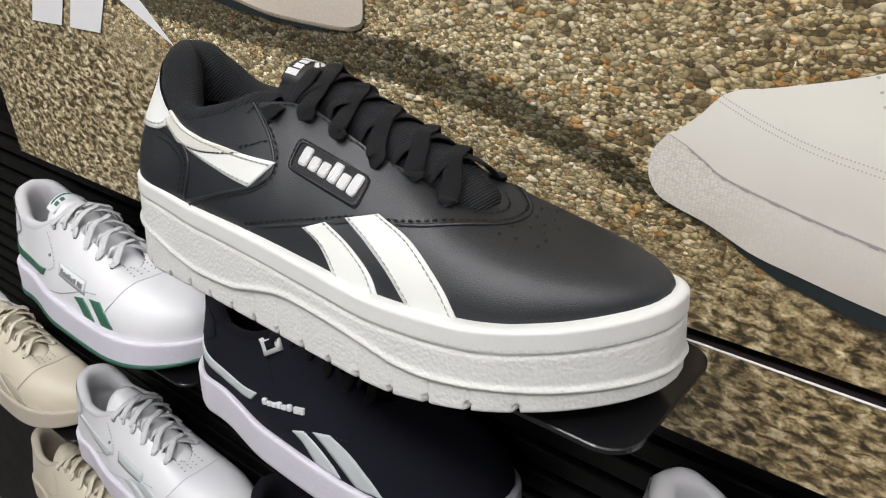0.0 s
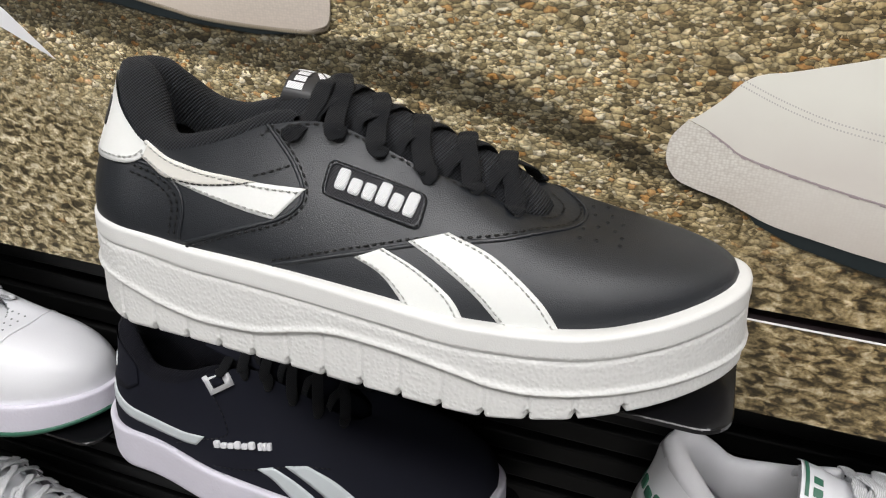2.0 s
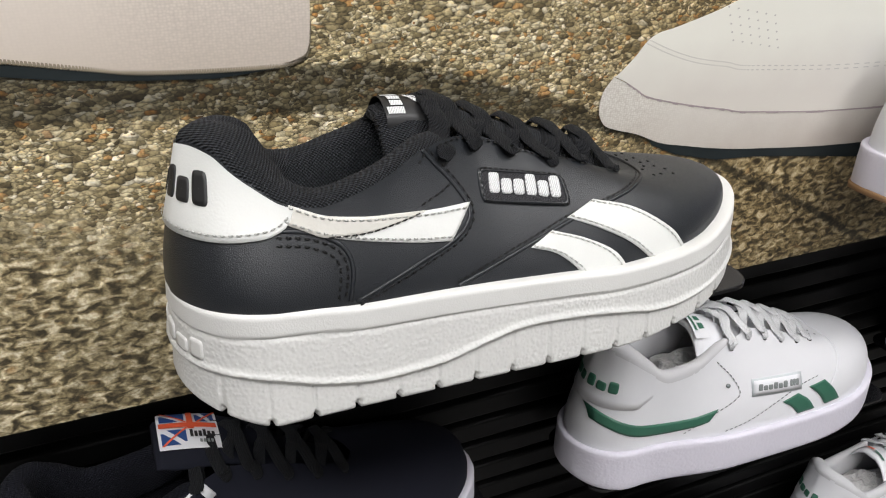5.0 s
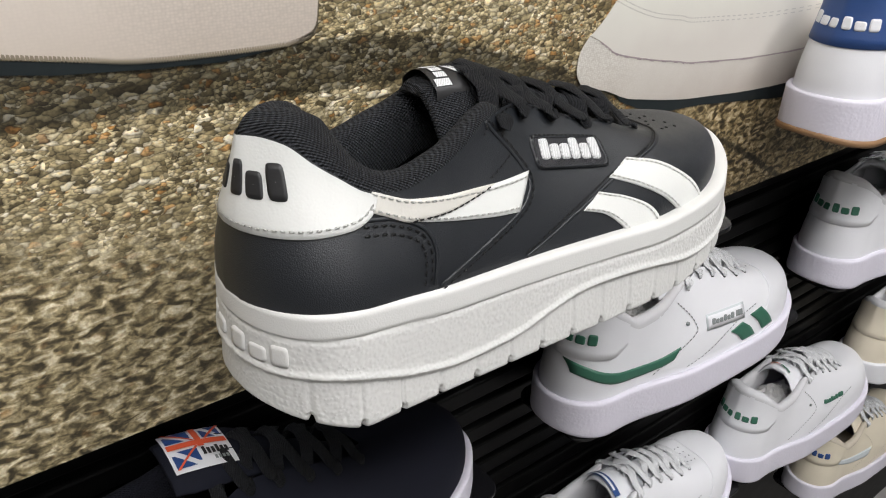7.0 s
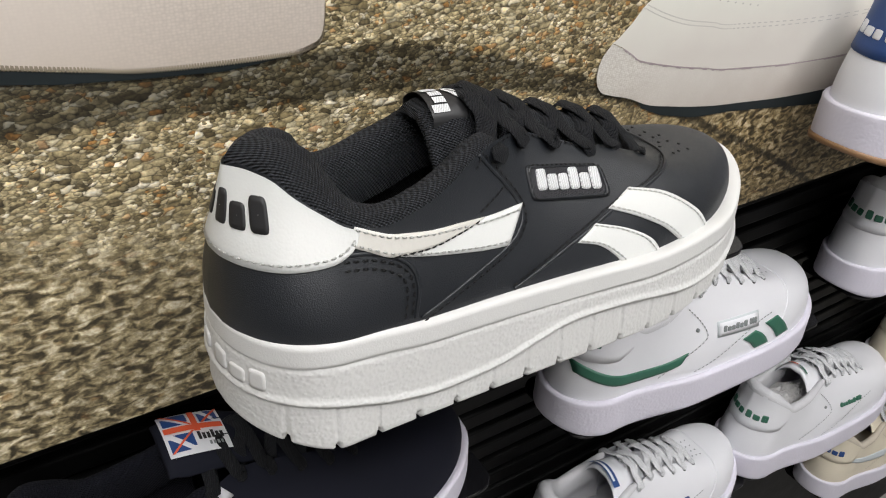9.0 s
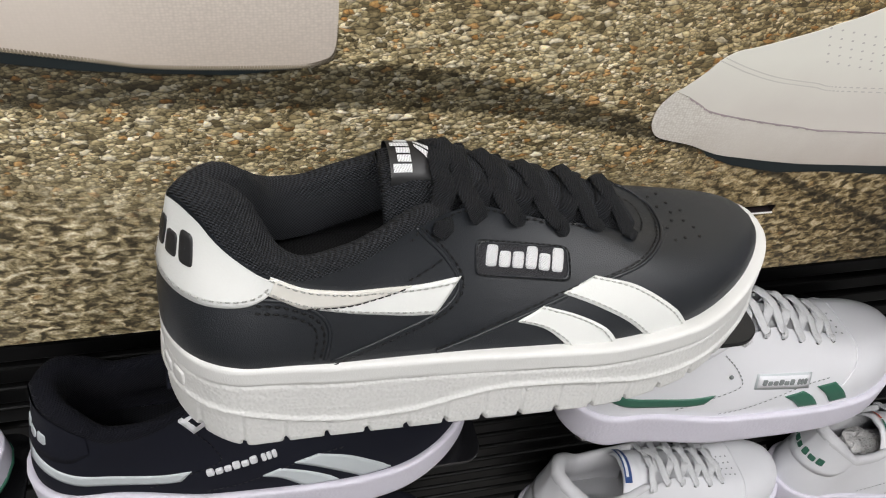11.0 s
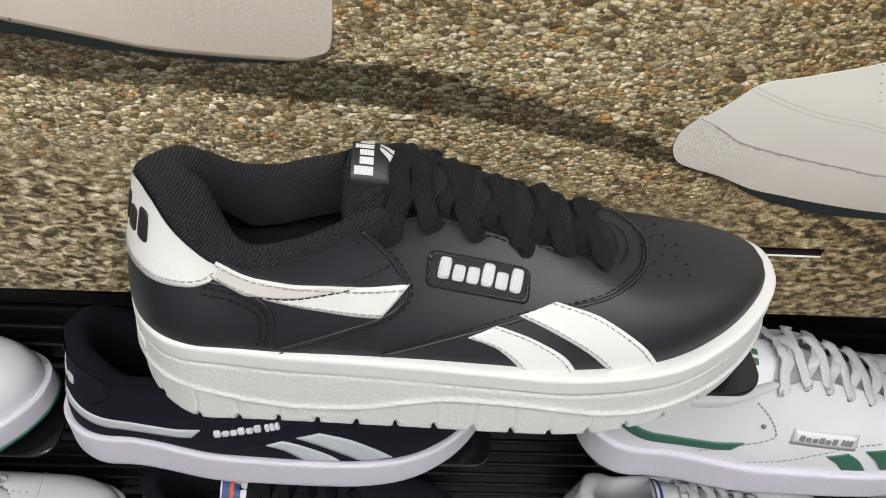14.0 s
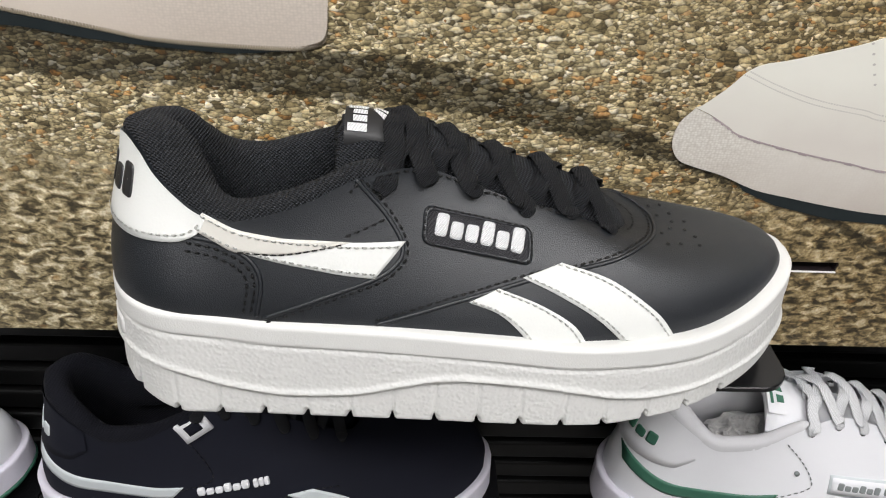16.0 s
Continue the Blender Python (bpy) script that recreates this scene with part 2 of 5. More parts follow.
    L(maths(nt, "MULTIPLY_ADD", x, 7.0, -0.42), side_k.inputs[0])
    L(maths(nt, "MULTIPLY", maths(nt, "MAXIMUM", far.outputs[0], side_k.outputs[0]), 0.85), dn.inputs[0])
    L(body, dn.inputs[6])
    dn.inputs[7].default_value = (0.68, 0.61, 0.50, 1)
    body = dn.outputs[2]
    # patches of lighter and darker stones
    clump = add(nt, "ShaderNodeTexNoise", Scale=95.0, Detail=4.0, Roughness=0.65)
    L(tc.outputs["Object"], clump.inputs["Vector"])
    cv = maths(nt, "MULTIPLY_ADD", clump.outputs[0], 2.2, -0.16)
    cm = nt.nodes.new("ShaderNodeMix")
    cm.data_type, cm.blend_type = "RGBA", "MULTIPLY"
    cm.inputs[0].default_value = 0.75
    L(body, cm.inputs[6])
    ck = nt.nodes.new("ShaderNodeCombineColor")
    for i in range(3):
        L(cv, ck.inputs[i])
    L(ck.outputs[0], cm.inputs[7])
    body = cm.outputs[2]
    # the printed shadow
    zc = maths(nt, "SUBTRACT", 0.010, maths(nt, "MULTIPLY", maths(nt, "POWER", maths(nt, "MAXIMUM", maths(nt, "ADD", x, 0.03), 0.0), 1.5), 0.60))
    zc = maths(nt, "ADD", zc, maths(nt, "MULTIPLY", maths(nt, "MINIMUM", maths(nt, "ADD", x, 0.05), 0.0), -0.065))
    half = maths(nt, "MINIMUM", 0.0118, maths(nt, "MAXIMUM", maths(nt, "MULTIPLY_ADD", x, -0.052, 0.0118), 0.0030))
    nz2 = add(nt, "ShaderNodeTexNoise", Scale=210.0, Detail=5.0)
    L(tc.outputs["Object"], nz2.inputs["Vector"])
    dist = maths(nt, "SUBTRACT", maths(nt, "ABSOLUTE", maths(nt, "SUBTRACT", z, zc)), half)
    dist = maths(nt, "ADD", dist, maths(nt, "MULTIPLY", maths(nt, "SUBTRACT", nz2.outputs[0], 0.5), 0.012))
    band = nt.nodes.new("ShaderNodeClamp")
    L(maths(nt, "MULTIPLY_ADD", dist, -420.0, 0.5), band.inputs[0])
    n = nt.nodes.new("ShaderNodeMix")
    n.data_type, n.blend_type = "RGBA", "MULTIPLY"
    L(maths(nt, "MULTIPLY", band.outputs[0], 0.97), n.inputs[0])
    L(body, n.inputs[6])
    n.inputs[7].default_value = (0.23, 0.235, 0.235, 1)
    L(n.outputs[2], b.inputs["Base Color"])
    b.inputs["Roughness"].default_value = 0.45
    return mat


M_GRAVEL = gravel_print()
M_PRINTSHADE = surface("printed_teal_shadow", (0.010, 0.016, 0.018), 0.5, "noise", 300, 0.0, 0.0001, 0.4)
M_PRINTSEAM = surface("printed_grey_seam", (0.50, 0.48, 0.45), 0.5, "noise", 300, 0.0, 0.0001, 0.1)
M_PRINTWHITE = surface("printed_white_mark", (0.76, 0.76, 0.78), 0.5, "noise", 300, 0.0, 0.0001, 0.03)


def printed_leather(name, light, dark, z_light, z_dark, pebble, x_peb, x_plain):
    """A printed photograph of pale leather: shaded down from z_light to z_dark, pebbled from x_peb fading out to x_plain."""
    mat, nt, b = nodes_of(name)
    L = nt.links.new
    tc = nt.nodes.new("ShaderNodeTexCoord")
    sp = nt.nodes.new("ShaderNodeSeparateXYZ")
    L(tc.outputs["Object"], sp.inputs[0])
    blur = add(nt, "ShaderNodeTexNoise", Scale=28.0, Detail=3.0)
    L(tc.outputs["Object"], blur.inputs["Vector"])
    fall = nt.nodes.new("ShaderNodeClamp")
    L(maths(nt, "ADD", maths(nt, "MULTIPLY", maths(nt, "SUBTRACT", sp.outputs[2], z_light), 1 / (z_dark - z_light)), maths(nt, "MULTIPLY_ADD", blur.outputs[0], 0.6, -0.3)), fall.inputs[0])
    base = mixed(nt, fall.outputs[0], (*light, 1), (*dark, 1))
    mp = nt.nodes.new("ShaderNodeMapping")
    mp.inputs["Scale"].default_value = (0.75, 1.0, 1.0)
    L(tc.outputs["Object"], mp.inputs["Vector"])
    v = add(nt, "ShaderNodeTexVoronoi", Scale=820.0, Randomness=0.45)
    L(mp.outputs[0], v.inputs["Vector"])
    dots = nt.nodes.new("ShaderNodeClamp")
    L(maths(nt, "MULTIPLY_ADD", v.outputs["Distance"], 1.5, -0.25), dots.inputs[0])
    near = nt.nodes.new("ShaderNodeClamp")
    L(maths(nt, "MULTIPLY", maths(nt, "SUBTRACT", sp.outputs[0], x_plain), 1 / (x_peb - x_plain)), near.inputs[0])
    k = maths(nt, "MULTIPLY", maths(nt, "MULTIPLY", dots.outputs[0], maths(nt, "MULTIPLY_ADD", near.outputs[0], 0.75, 0.25)), pebble)
    L(mixed(nt, k, base, (0.44, 0.39, 0.34, 1)), b.inputs["Base Color"])
    b.inputs["Roughness"].default_value = 0.5
    return mat


M_PRINTSOLE_L = printed_leather("printed_sole_pinkish", (0.70, 0.63, 0.56), (0.58, 0.51, 0.44), 0.060, 0.026, 0.55, -0.11, -0.145)
M_PRINTSHOE_R = printed_leather("printed_white_upper", (0.76, 0.75, 0.68), (0.64, 0.605, 0.555), 0.022, -0.020, 0.0, 0.1, 0.2)
M_PRINTSOLE_R = printed_leather("printed_sole_white", (0.72, 0.70, 0.645), (0.48, 0.43, 0.385), -0.012, -0.062, 0.7, 0.150, 0.185)
M_PRINTBEAD = surface("printed_brown_beads", (0.26, 0.22, 0.16), 0.5, "cells", 700, 0.0, 0.0001, 0.5)
M_PRINTLINE = surface("printed_mauve_line", (0.36, 0.30, 0.31), 0.5, "noise", 300, 0.0, 0.0001, 0.3)


# ---- building helpers ----
def mesh_of(verts, faces, smooth=True):
    me = bpy.data.meshes.new("m")
    me.from_pydata([tuple(map(float, v)) for v in verts], [], faces)
    me.validate()
    if smooth:
        me.polygons.foreach_set("use_smooth", [True] * len(me.polygons))
    me.update()
    return me


def outward(me):
    bm = bmesh.new()
    bm.from_mesh(me)
    bmesh.ops.recalc_face_normals(bm, faces=bm.faces)
    bm.to_mesh(me)
    bm.free()
    return me


def grid(P, wrap_u=False, wrap_v=False, cap_start=False, cap_end=False):
    """Verts and faces of an array of points P[u][v]; caps close the first and last row."""
    P = np.asarray(P, float)
    nu, nv = P.shape[:2]
    idx = np.arange(nu * nv).reshape(nu, nv)
    fs = []
    for i in range(nu if wrap_u else nu - 1):
        a, b = idx[i], idx[(i + 1) % nu]
        for j in range(nv if wrap_v else nv - 1):
            k = (j + 1) % nv
            fs.append((int(a[j]), int(a[k]), int(b[k]), int(b[j])))
    if cap_start:
        fs.append(tuple(int(i) for i in idx[0][::-1]))
    if cap_end:
        fs.append(tuple(int(i) for i in idx[-1]))
    return P.reshape(-1, 3), fs


def join(*parts):
    vs, fs, n = [], [], 0
    for v, f in parts:
        vs.extend([tuple(p) for p in v])
        fs.extend([tuple(i + n for i in q) for q in f])
        n += len(v)
    return vs, fs


def part(name, vf, material, parent=None, label="", smooth=True, fix=True):
    me = vf if isinstance(vf, bpy.types.Mesh) else mesh_of(*vf, smooth)
    if fix and not isinstance(vf, bpy.types.Mesh):
        outward(me)
    if not me.materials:
        me.materials.append(material)
    ob = new(name, me)
    ob.parent = parent
    if label:
        ob["label"] = label
    return ob


def box(x0, y0, z0, x1, y1, z1, bevel=0.0):
    bm = bmesh.new()
    bmesh.ops.create_cube(bm, size=1.0)
    for v in bm.verts:
        v.co = Vector(((x0 + x1) / 2 + v.co.x * (x1 - x0), (y0 + y1) / 2 + v.co.y * (y1 - y0), (z0 + z1) / 2 + v.co.z * (z1 - z0)))
    if bevel:
        bmesh.ops.bevel(bm, geom=bm.edges[:], offset=bevel, segments=2, affect="EDGES", profile=0.5)
    me = bpy.data.meshes.new("m")
    bm.to_mesh(me)
    bm.free()
    return me


def slab(pts, y0, y1):
    """A flat plate with an outline of (x, z) points, from y0 (front) to y1."""
    n = len(pts)
    vs = [(x, y0, z) for x, z in pts] + [(x, y1, z) for x, z in pts]
    fs = [tuple(range(n)), tuple(range(2 * n - 1, n - 1, -1))] + [(i, (i + 1) % n, n + (i + 1) % n, n + i) for i in range(n)]
    return vs, fs


def mono(xs, ys):
    """Monotone cubic through the points, as a function of arrays."""
    xs, ys = np.array(xs, float), np.array(ys, float)
    h, d = np.diff(xs), np.diff(ys) / np.diff(xs)
    m = np.zeros(len(xs))
    for i in range(1, len(xs) - 1):
        if d[i - 1] * d[i] > 0:
            w1, w2 = 2 * h[i] + h[i - 1], h[i] + 2 * h[i - 1]
            m[i] = (w1 + w2) / (w1 / d[i - 1] + w2 / d[i])
    m[0], m[-1] = d[0], d[-1]

    def f(x):
        x = np.clip(np.asarray(x, float), xs[0], xs[-1])
        i = np.clip(np.searchsorted(xs, x) - 1, 0, len(h) - 1)
        t = (x - xs[i]) / h[i]
        return ((2 * t**3 - 3 * t**2 + 1) * ys[i] + (t**3 - 2 * t**2 + t) * h[i] * m[i]
                + (-2 * t**3 + 3 * t**2) * ys[i + 1] + (t**3 - t**2) * h[i] * m[i + 1])
    return f


def spline(pts, n):
    """n points along a smooth curve through pts (Catmull-Rom, any dimension)."""
    p = np.array(pts, float)
    p = np.vstack([2 * p[0] - p[1], p, 2 * p[-1] - p[-2]])
    k = len(p) - 3
    out = []
    for u in np.linspace(0, k, n):
        i = min(int(u), k - 1)
        t = u - i
        a, b, c, d = p[i:i + 4]
        out.append(0.5 * (2 * b + (c - a) * t + (2 * a - 5 * b + 4 * c - d) * t * t + (3 * b - a - 3 * c + d) * t**3))
    return np.array(out)


def tube(path, radius, sides=8, flat=1.0, up=(0, 0, 1), cap=True):
    """A tube along path; flat < 1 makes it a band that lies across up."""
    path = np.array(path, float)
    tan = np.gradient(path, axis=0)
    tan /= np.linalg.norm(tan, axis=1)[:, None] + 1e-9
    rows = []
    r = np.broadcast_to(radius, len(path))
    ups = np.broadcast_to(np.array(up, float), path.shape)
    for p, t, q, u, w in zip(path, tan, r, ups, np.broadcast_to(flat, len(path))):
        side = np.cross(t, u)
        side /= np.linalg.norm(side) + 1e-9
        nrm = np.cross(side, t)
        rows.append([p + q * (math.cos(a) * side + w * math.sin(a) * nrm) for a in np.linspace(0, 2 * math.pi, sides, endpoint=False)])
    return grid(rows, wrap_v=True, cap_start=cap, cap_end=cap)


# ---- shoes ----
from mathutils.bvhtree import BVHTree

SIDE_OUT, SIDE_IN = -1, 1


class Form:
    """The shape of one shoe in its own metres: x from heel (0) to toe (L), outer side at -y, z up from the ground."""

    def __init__(self, L=0.307, outer=0.0515, inner=0.050, heel=0.040, sole=((0, 0.2, 0.45, 0.75, 1), (0.050, 0.052, 0.0515, 0.049, 0.043)),
                 ground=((0, 0.06, 0.14, 0.70, 0.85, 1), (0.012, 0.004, 0, 0, 0.006, 0.020)), collar=None, width=None, throat=0.715, tongue=0.123, flare=0.003, bend=0.012, ext=0.0, lean=(-0.02, -0.02, -0.02, -0.02, -0.02), fat=(0.15, 0.25, 0.42, 0.55, 0.55),
                 rise=(0.35, 0.35, 0.40, 0.62, 0.80), droop=(0.40, 0.34, 0.22, 0.16, 0.12), back=(0.070, 0.135), shift=None):
        self.ext, self.fat, self.lean, self.rise, self.droop = ext, fat, lean, rise, droop
        self.rim = mono((0, 0.3, 0.6, 0.8, 1), flare) if isinstance(flare, tuple) else (lambda s: np.full_like(np.asarray(s, float), flare + 0.0025))
        self.L, self.throat, self.tongue, self.flare = L, throat, tongue, flare
        self.mid = mono((0, 0.62, 0.80, 0.90, 1), (0, 0, 0.10 * bend, 0.42 * bend, bend))
        self.zt, self.zb = mono(*sole), mono(*ground)
        self.base = {SIDE_OUT: mono((0, 0.15, 0.4, 0.66, 0.85, 1), (heel, heel, outer * 0.955, outer, outer * 0.93, outer * 0.86)),
                     SIDE_IN: mono((0, 0.15, 0.42, 0.70, 0.88, 1), (heel, heel, inner * 0.78, inner * 0.97, inner * 0.97, inner * 0.88))}
        self.st = mono((0, 0.1, 0.3, 0.45, 0.6, 0.8, 1), (*back, 0.31, 0.42, 0.52, 0.64, throat))
        collar = collar or ((0.06, 0.10, 0.15, 0.24, 0.31, 0.37, 0.44, 0.55, 0.65, 0.72), (0.115, 0.113, 0.106, 0.099, 0.1015, 0.110, 0.114, 0.104, 0.092, 0.083))
        width = width or ((0.07, 0.085, 0.12, 0.18, 0.27, 0.36, 0.44, 0.55, 0.65, throat - 0.02, throat), (0, 0.013, 0.023, 0.0285, 0.031, 0.029, 0.025, 0.021, 0.016, 0.011, 0))
        self.ht, self.wt = mono(*collar), mono(*width)
        self.tm = mono(*shift) if shift else (lambda st: 0.8 * self.mid(st))
        self.over, self.arch = None, 1.0

    def outline(self, side, s, inset=0.0):
        s = np.clip(np.asarray(s, float), 0, 1)
        a, b = 0.13, 0.74
        cap = np.ones_like(s)
        lo, hi = s < a, s > b
        cap[lo] = np.sqrt(np.maximum(0, 1 - (1 - s[lo] / a) ** 2))
        cap[hi] = np.maximum(0, 1 - ((s[hi] - b) / (1 - b)) ** 2.25) ** (1 / 2.25)
        y = side * self.base[side](s) * cap
        x = s * self.L + self.ext * np.clip((s - 0.65) / 0.35, 0, 1) ** 1.6
        if np.any(inset):
            c = np.array([0.5 * self.L, 0.0])
            sx = 1 - inset / (0.5 * self.L)
            x = c[0] + (x - c[0]) * sx
            y = y * (1 - inset / 0.048)
        return x, y + self.mid(s)

    def surf(self, side, s, b):
        """Points of the upper: s round the sole's edge, b from the sole (0) to the top line (1)."""
        s, b = np.broadcast_arrays(np.asarray(s, float), np.asarray(b, float))
        x, y = self.outline(side, s, self.rim(s))
        P0 = np.stack([x, y, self.zt(s) - 0.002], -1)
        st = self.st(s)
        P3 = np.stack([st * self.L, side * self.wt(st) + self.tm(st), self.ht(st)], -1)
        d = P0 - P3
        dh = d * np.array([1, 1, 0])
        dz = P3[..., 2:] - P0[..., 2:]
        k1 = mono((0, 0.25, 0.5, 0.8, 1), self.rise)(s)[..., None]
        k2 = mono((0, 0.25, 0.5, 0.8, 1), self.fat)(s)[..., None]
        dr = mono((0, 0.25, 0.5, 0.8, 1), self.droop)(s)[..., None]
        up = np.array([0, 0, 1.0])
        P1 = P0 + up * dz * k1 - dh * mono((0, 0.25, 0.5, 0.8, 1), self.lean)(s)[..., None]
        P2 = P3 + dh * k2 - up * dz * dr
        b = b[..., None]
        return (1 - b) ** 3 * P0 + 3 * (1 - b) ** 2 * b * P1 + 3 * (1 - b) * b * b * P2 + b**3 * P3

    def loop(self, n):
        """Sides and s values once round: heel, outer side, toe, inner side."""
        s = (1 - np.cos(np.linspace(0, math.pi, n + 1))) / 2
        s = 0.6 * s + 0.4 * np.linspace(0, 1, n + 1)
        return [(SIDE_OUT, v) for v in s] + [(SIDE_IN, v) for v in s[-2:0:-1]]

    def upper(self, n=72, m=22):
        lp = self.loop(n)
        so = np.array([s for a, s in lp if a == SIDE_OUT])
        si = np.array([s for a, s in lp if a == SIDE_IN])
        b = np.linspace(0, 1, m)
        A = self.surf(SIDE_OUT, so[:, None], b[None, :])
        C = self.surf(SIDE_IN, si[:, None], b[None, :])
        self.P = np.concatenate([A, C])
        v, f = grid(self.P, wrap_u=True)
        self.bvh = BVHTree.FromPolygons([Vector(p) for p in v], f)
        return v, f

    def drop(self, x, z, off=0.0008, side=SIDE_OUT):
        """The point of the outer (or inner) side at (x, z) as seen from that side."""
        hit = self.bvh.ray_cast(Vector((x, side * 0.2, z)), Vector((0, -side, 0)))
        if hit[0] is None:
            near = self.bvh.find_nearest(Vector((x, side * 0.04, z)))
            p, n = near[0], near[1]
        else:
            p, n = hit[0], hit[1]
        if n.y * side < 0:
            n = -n
        return np.array(p + n * off), np.array(n)

    def sit(self, p, off):
        near = self.bvh.find_nearest(Vector(p))
        q, n = near[0], near[1]
        if n.dot(q - Vector((q.x, 0, 0.04))) < 0:
            n = -n
        return np.array(q + n * off), np.array(n)


def patch(form, lower, upper, off=0.0010, nu=28, nv=6, side=SIDE_OUT, curved=True):
    """A thin piece laid on the side between two curves of (x, z) points, with its edge turned down."""
    lo, hi = (spline(lower, nu), spline(upper, nu)) if curved else (np.array([np.interp(np.linspace(0, 1, nu), np.linspace(0, 1, len(c)), np.array(c)[:, i]) for i in (0, 1)]).T for c in (lower, upper))
    rows = []
    for a, b in zip(lo, hi):
        row = []
        for j, t in enumerate(np.linspace(0, 1, nv)):
            q = a + (b - a) * t
            row.append(form.drop(q[0], q[1], off, side)[0])
        rows.append([form.drop(a[0], a[1], -0.0006, side)[0]] + row + [form.drop(b[0], b[1], -0.0006, side)[0]])
    ends = []
    for e, src in ((0, rows[0]), (-1, rows[-1])):
        mid = src[1:-1]
        ends.append([src[0]] + [form.sit(q, -0.0006)[0] for q in mid] + [src[-1]])
    return grid([ends[0]] + rows + [ends[1]])


def dash(p, q, n, w=0.0008, h=0.0003):
    """One stitch from p to q on a surface of normal n: a low ridge with sunk ends."""
    p, q, n = np.array(p), np.array(q), np.array(n)
    t = q - p
    s = np.cross(t, n)
    s = s / (np.linalg.norm(s) + 1e-9) * w / 2
    c = (p + q) / 2 + n * h
    a, b = p + t * 0.22 + n * h * 0.8, p + t * 0.78 + n * h * 0.8
    vs = [p, a + s, a - s, b + s, b - s, q, (a + b) / 2 + n * h * 0.5]
    return vs, [(0, 1, 6, 2), (1, 3, 6), (2, 6, 4), (3, 5, 4, 6), (0, 2, 1), (3, 4, 5), (1, 2, 4, 3)]


def stitches(form, line, step=0.0034, fill=0.72, side=SIDE_OUT, off=0.0004, curved=True, w=0.0009, placed=None):
    """A row of stitches along a line of (x, z) points on the side; or along placed 3-D points."""
    if placed is None:
        pts = spline(line, 200) if curved else np.array([np.interp(np.linspace(0, 1, 200), np.linspace(0, 1, len(line)), np.array(line)[:, i]) for i in (0, 1)]).T
        both = [form.drop(a, b, off, side) for a, b in pts]
    else:
        both = [form.sit(p, off) for p in spline(placed, 200)]
    P, N = np.array([b[0] for b in both]), np.array([b[1] for b in both])
    d = np.concatenate([[0], np.cumsum(np.linalg.norm(np.diff(P, axis=0), axis=1))])
    out = []
    k = 0.0
    while k + step * fill < d[-1]:
        ends = [np.array([np.interp(v, d, P[:, i]) for i in range(3)]) for v in (k, k + step * fill)]
        nn = np.array([np.interp(k, d, N[:, i]) for i in range(3)])
        out.append(dash(ends[0], ends[1], nn / (np.linalg.norm(nn) + 1e-9), w))
        k += step
    return join(*out)


def bars(form, x0, z0, x1, z1, tall, count, off=0.0016, side=SIDE_OUT, lean=0.0, heights=(1.0, 0.74, 0.74, 1.0, 0.74, 1.0), place=None):
    """A row of plain bars where a word stands, from (x0, z0) along to (x1, z1)."""
    out = []
    d = np.array([x1 - x0, z1 - z0])
    ln = np.linalg.norm(d)
    d = d / ln
    u = np.array([-d[1], d[0]]) + d * lean
    w = ln / count
    put = place or (lambda a, z, o: form.drop(a, z, o, side)[0])
    for i in range(count):
        tall_one = heights[i % len(heights)]
        c = np.array([x0, z0]) + d * w * (i + 0.5) + u * tall * tall_one / 2
        rows = []
        for a in np.linspace(0, 2 * math.pi, 24, endpoint=False):
            e = np.array([math.copysign(abs(math.cos(a)) ** 0.4, math.cos(a)), math.copysign(abs(math.sin(a)) ** 0.4, math.sin(a))])
            q = [c + d * e[0] * w * 0.41 * k + u * e[1] * tall * tall_one / 2 * k for k in (1.0, 0.96, 0.6, 0.02)]
            rows.append([put(q[0][0], q[0][1], 0.0)] + [put(p[0], p[1], off) for p in q[1:]])
        out.append(grid(rows, wrap_u=True))
    return out


def sole_ring(form, n, levels, bump=None):
    lp = form.loop(n)
    rows = []
    for side, s in lp:
        x, y = form.outline(side, np.array([s]))
        x, y = float(x[0]), float(y[0])
        zt, zb = float(form.zt(s)), float(form.zb(s))
        row = []
        for f, inset in levels:
            z = zb + (zt - zb) * f
            k = inset - (bump(side, s, x, y, z, f) if bump else 0.0)
            cx = min(max(x, 0.035), form.L + form.ext - 0.05)
            dx, dy = x - cx, y - float(form.mid(s))
            r = math.hypot(dx, dy) + 1e-9
            row.append((x - dx / r * k, y - dy / r * k, z))
        rows.append(row)
    return rows


def collar_points(form, smax, n=40):
    s = np.linspace(smax, 0, n)
    a = form.surf(SIDE_OUT, s, 1.0)
    b = form.surf(SIDE_IN, s[::-1][1:], 1.0)
    return np.concatenate([a, b])


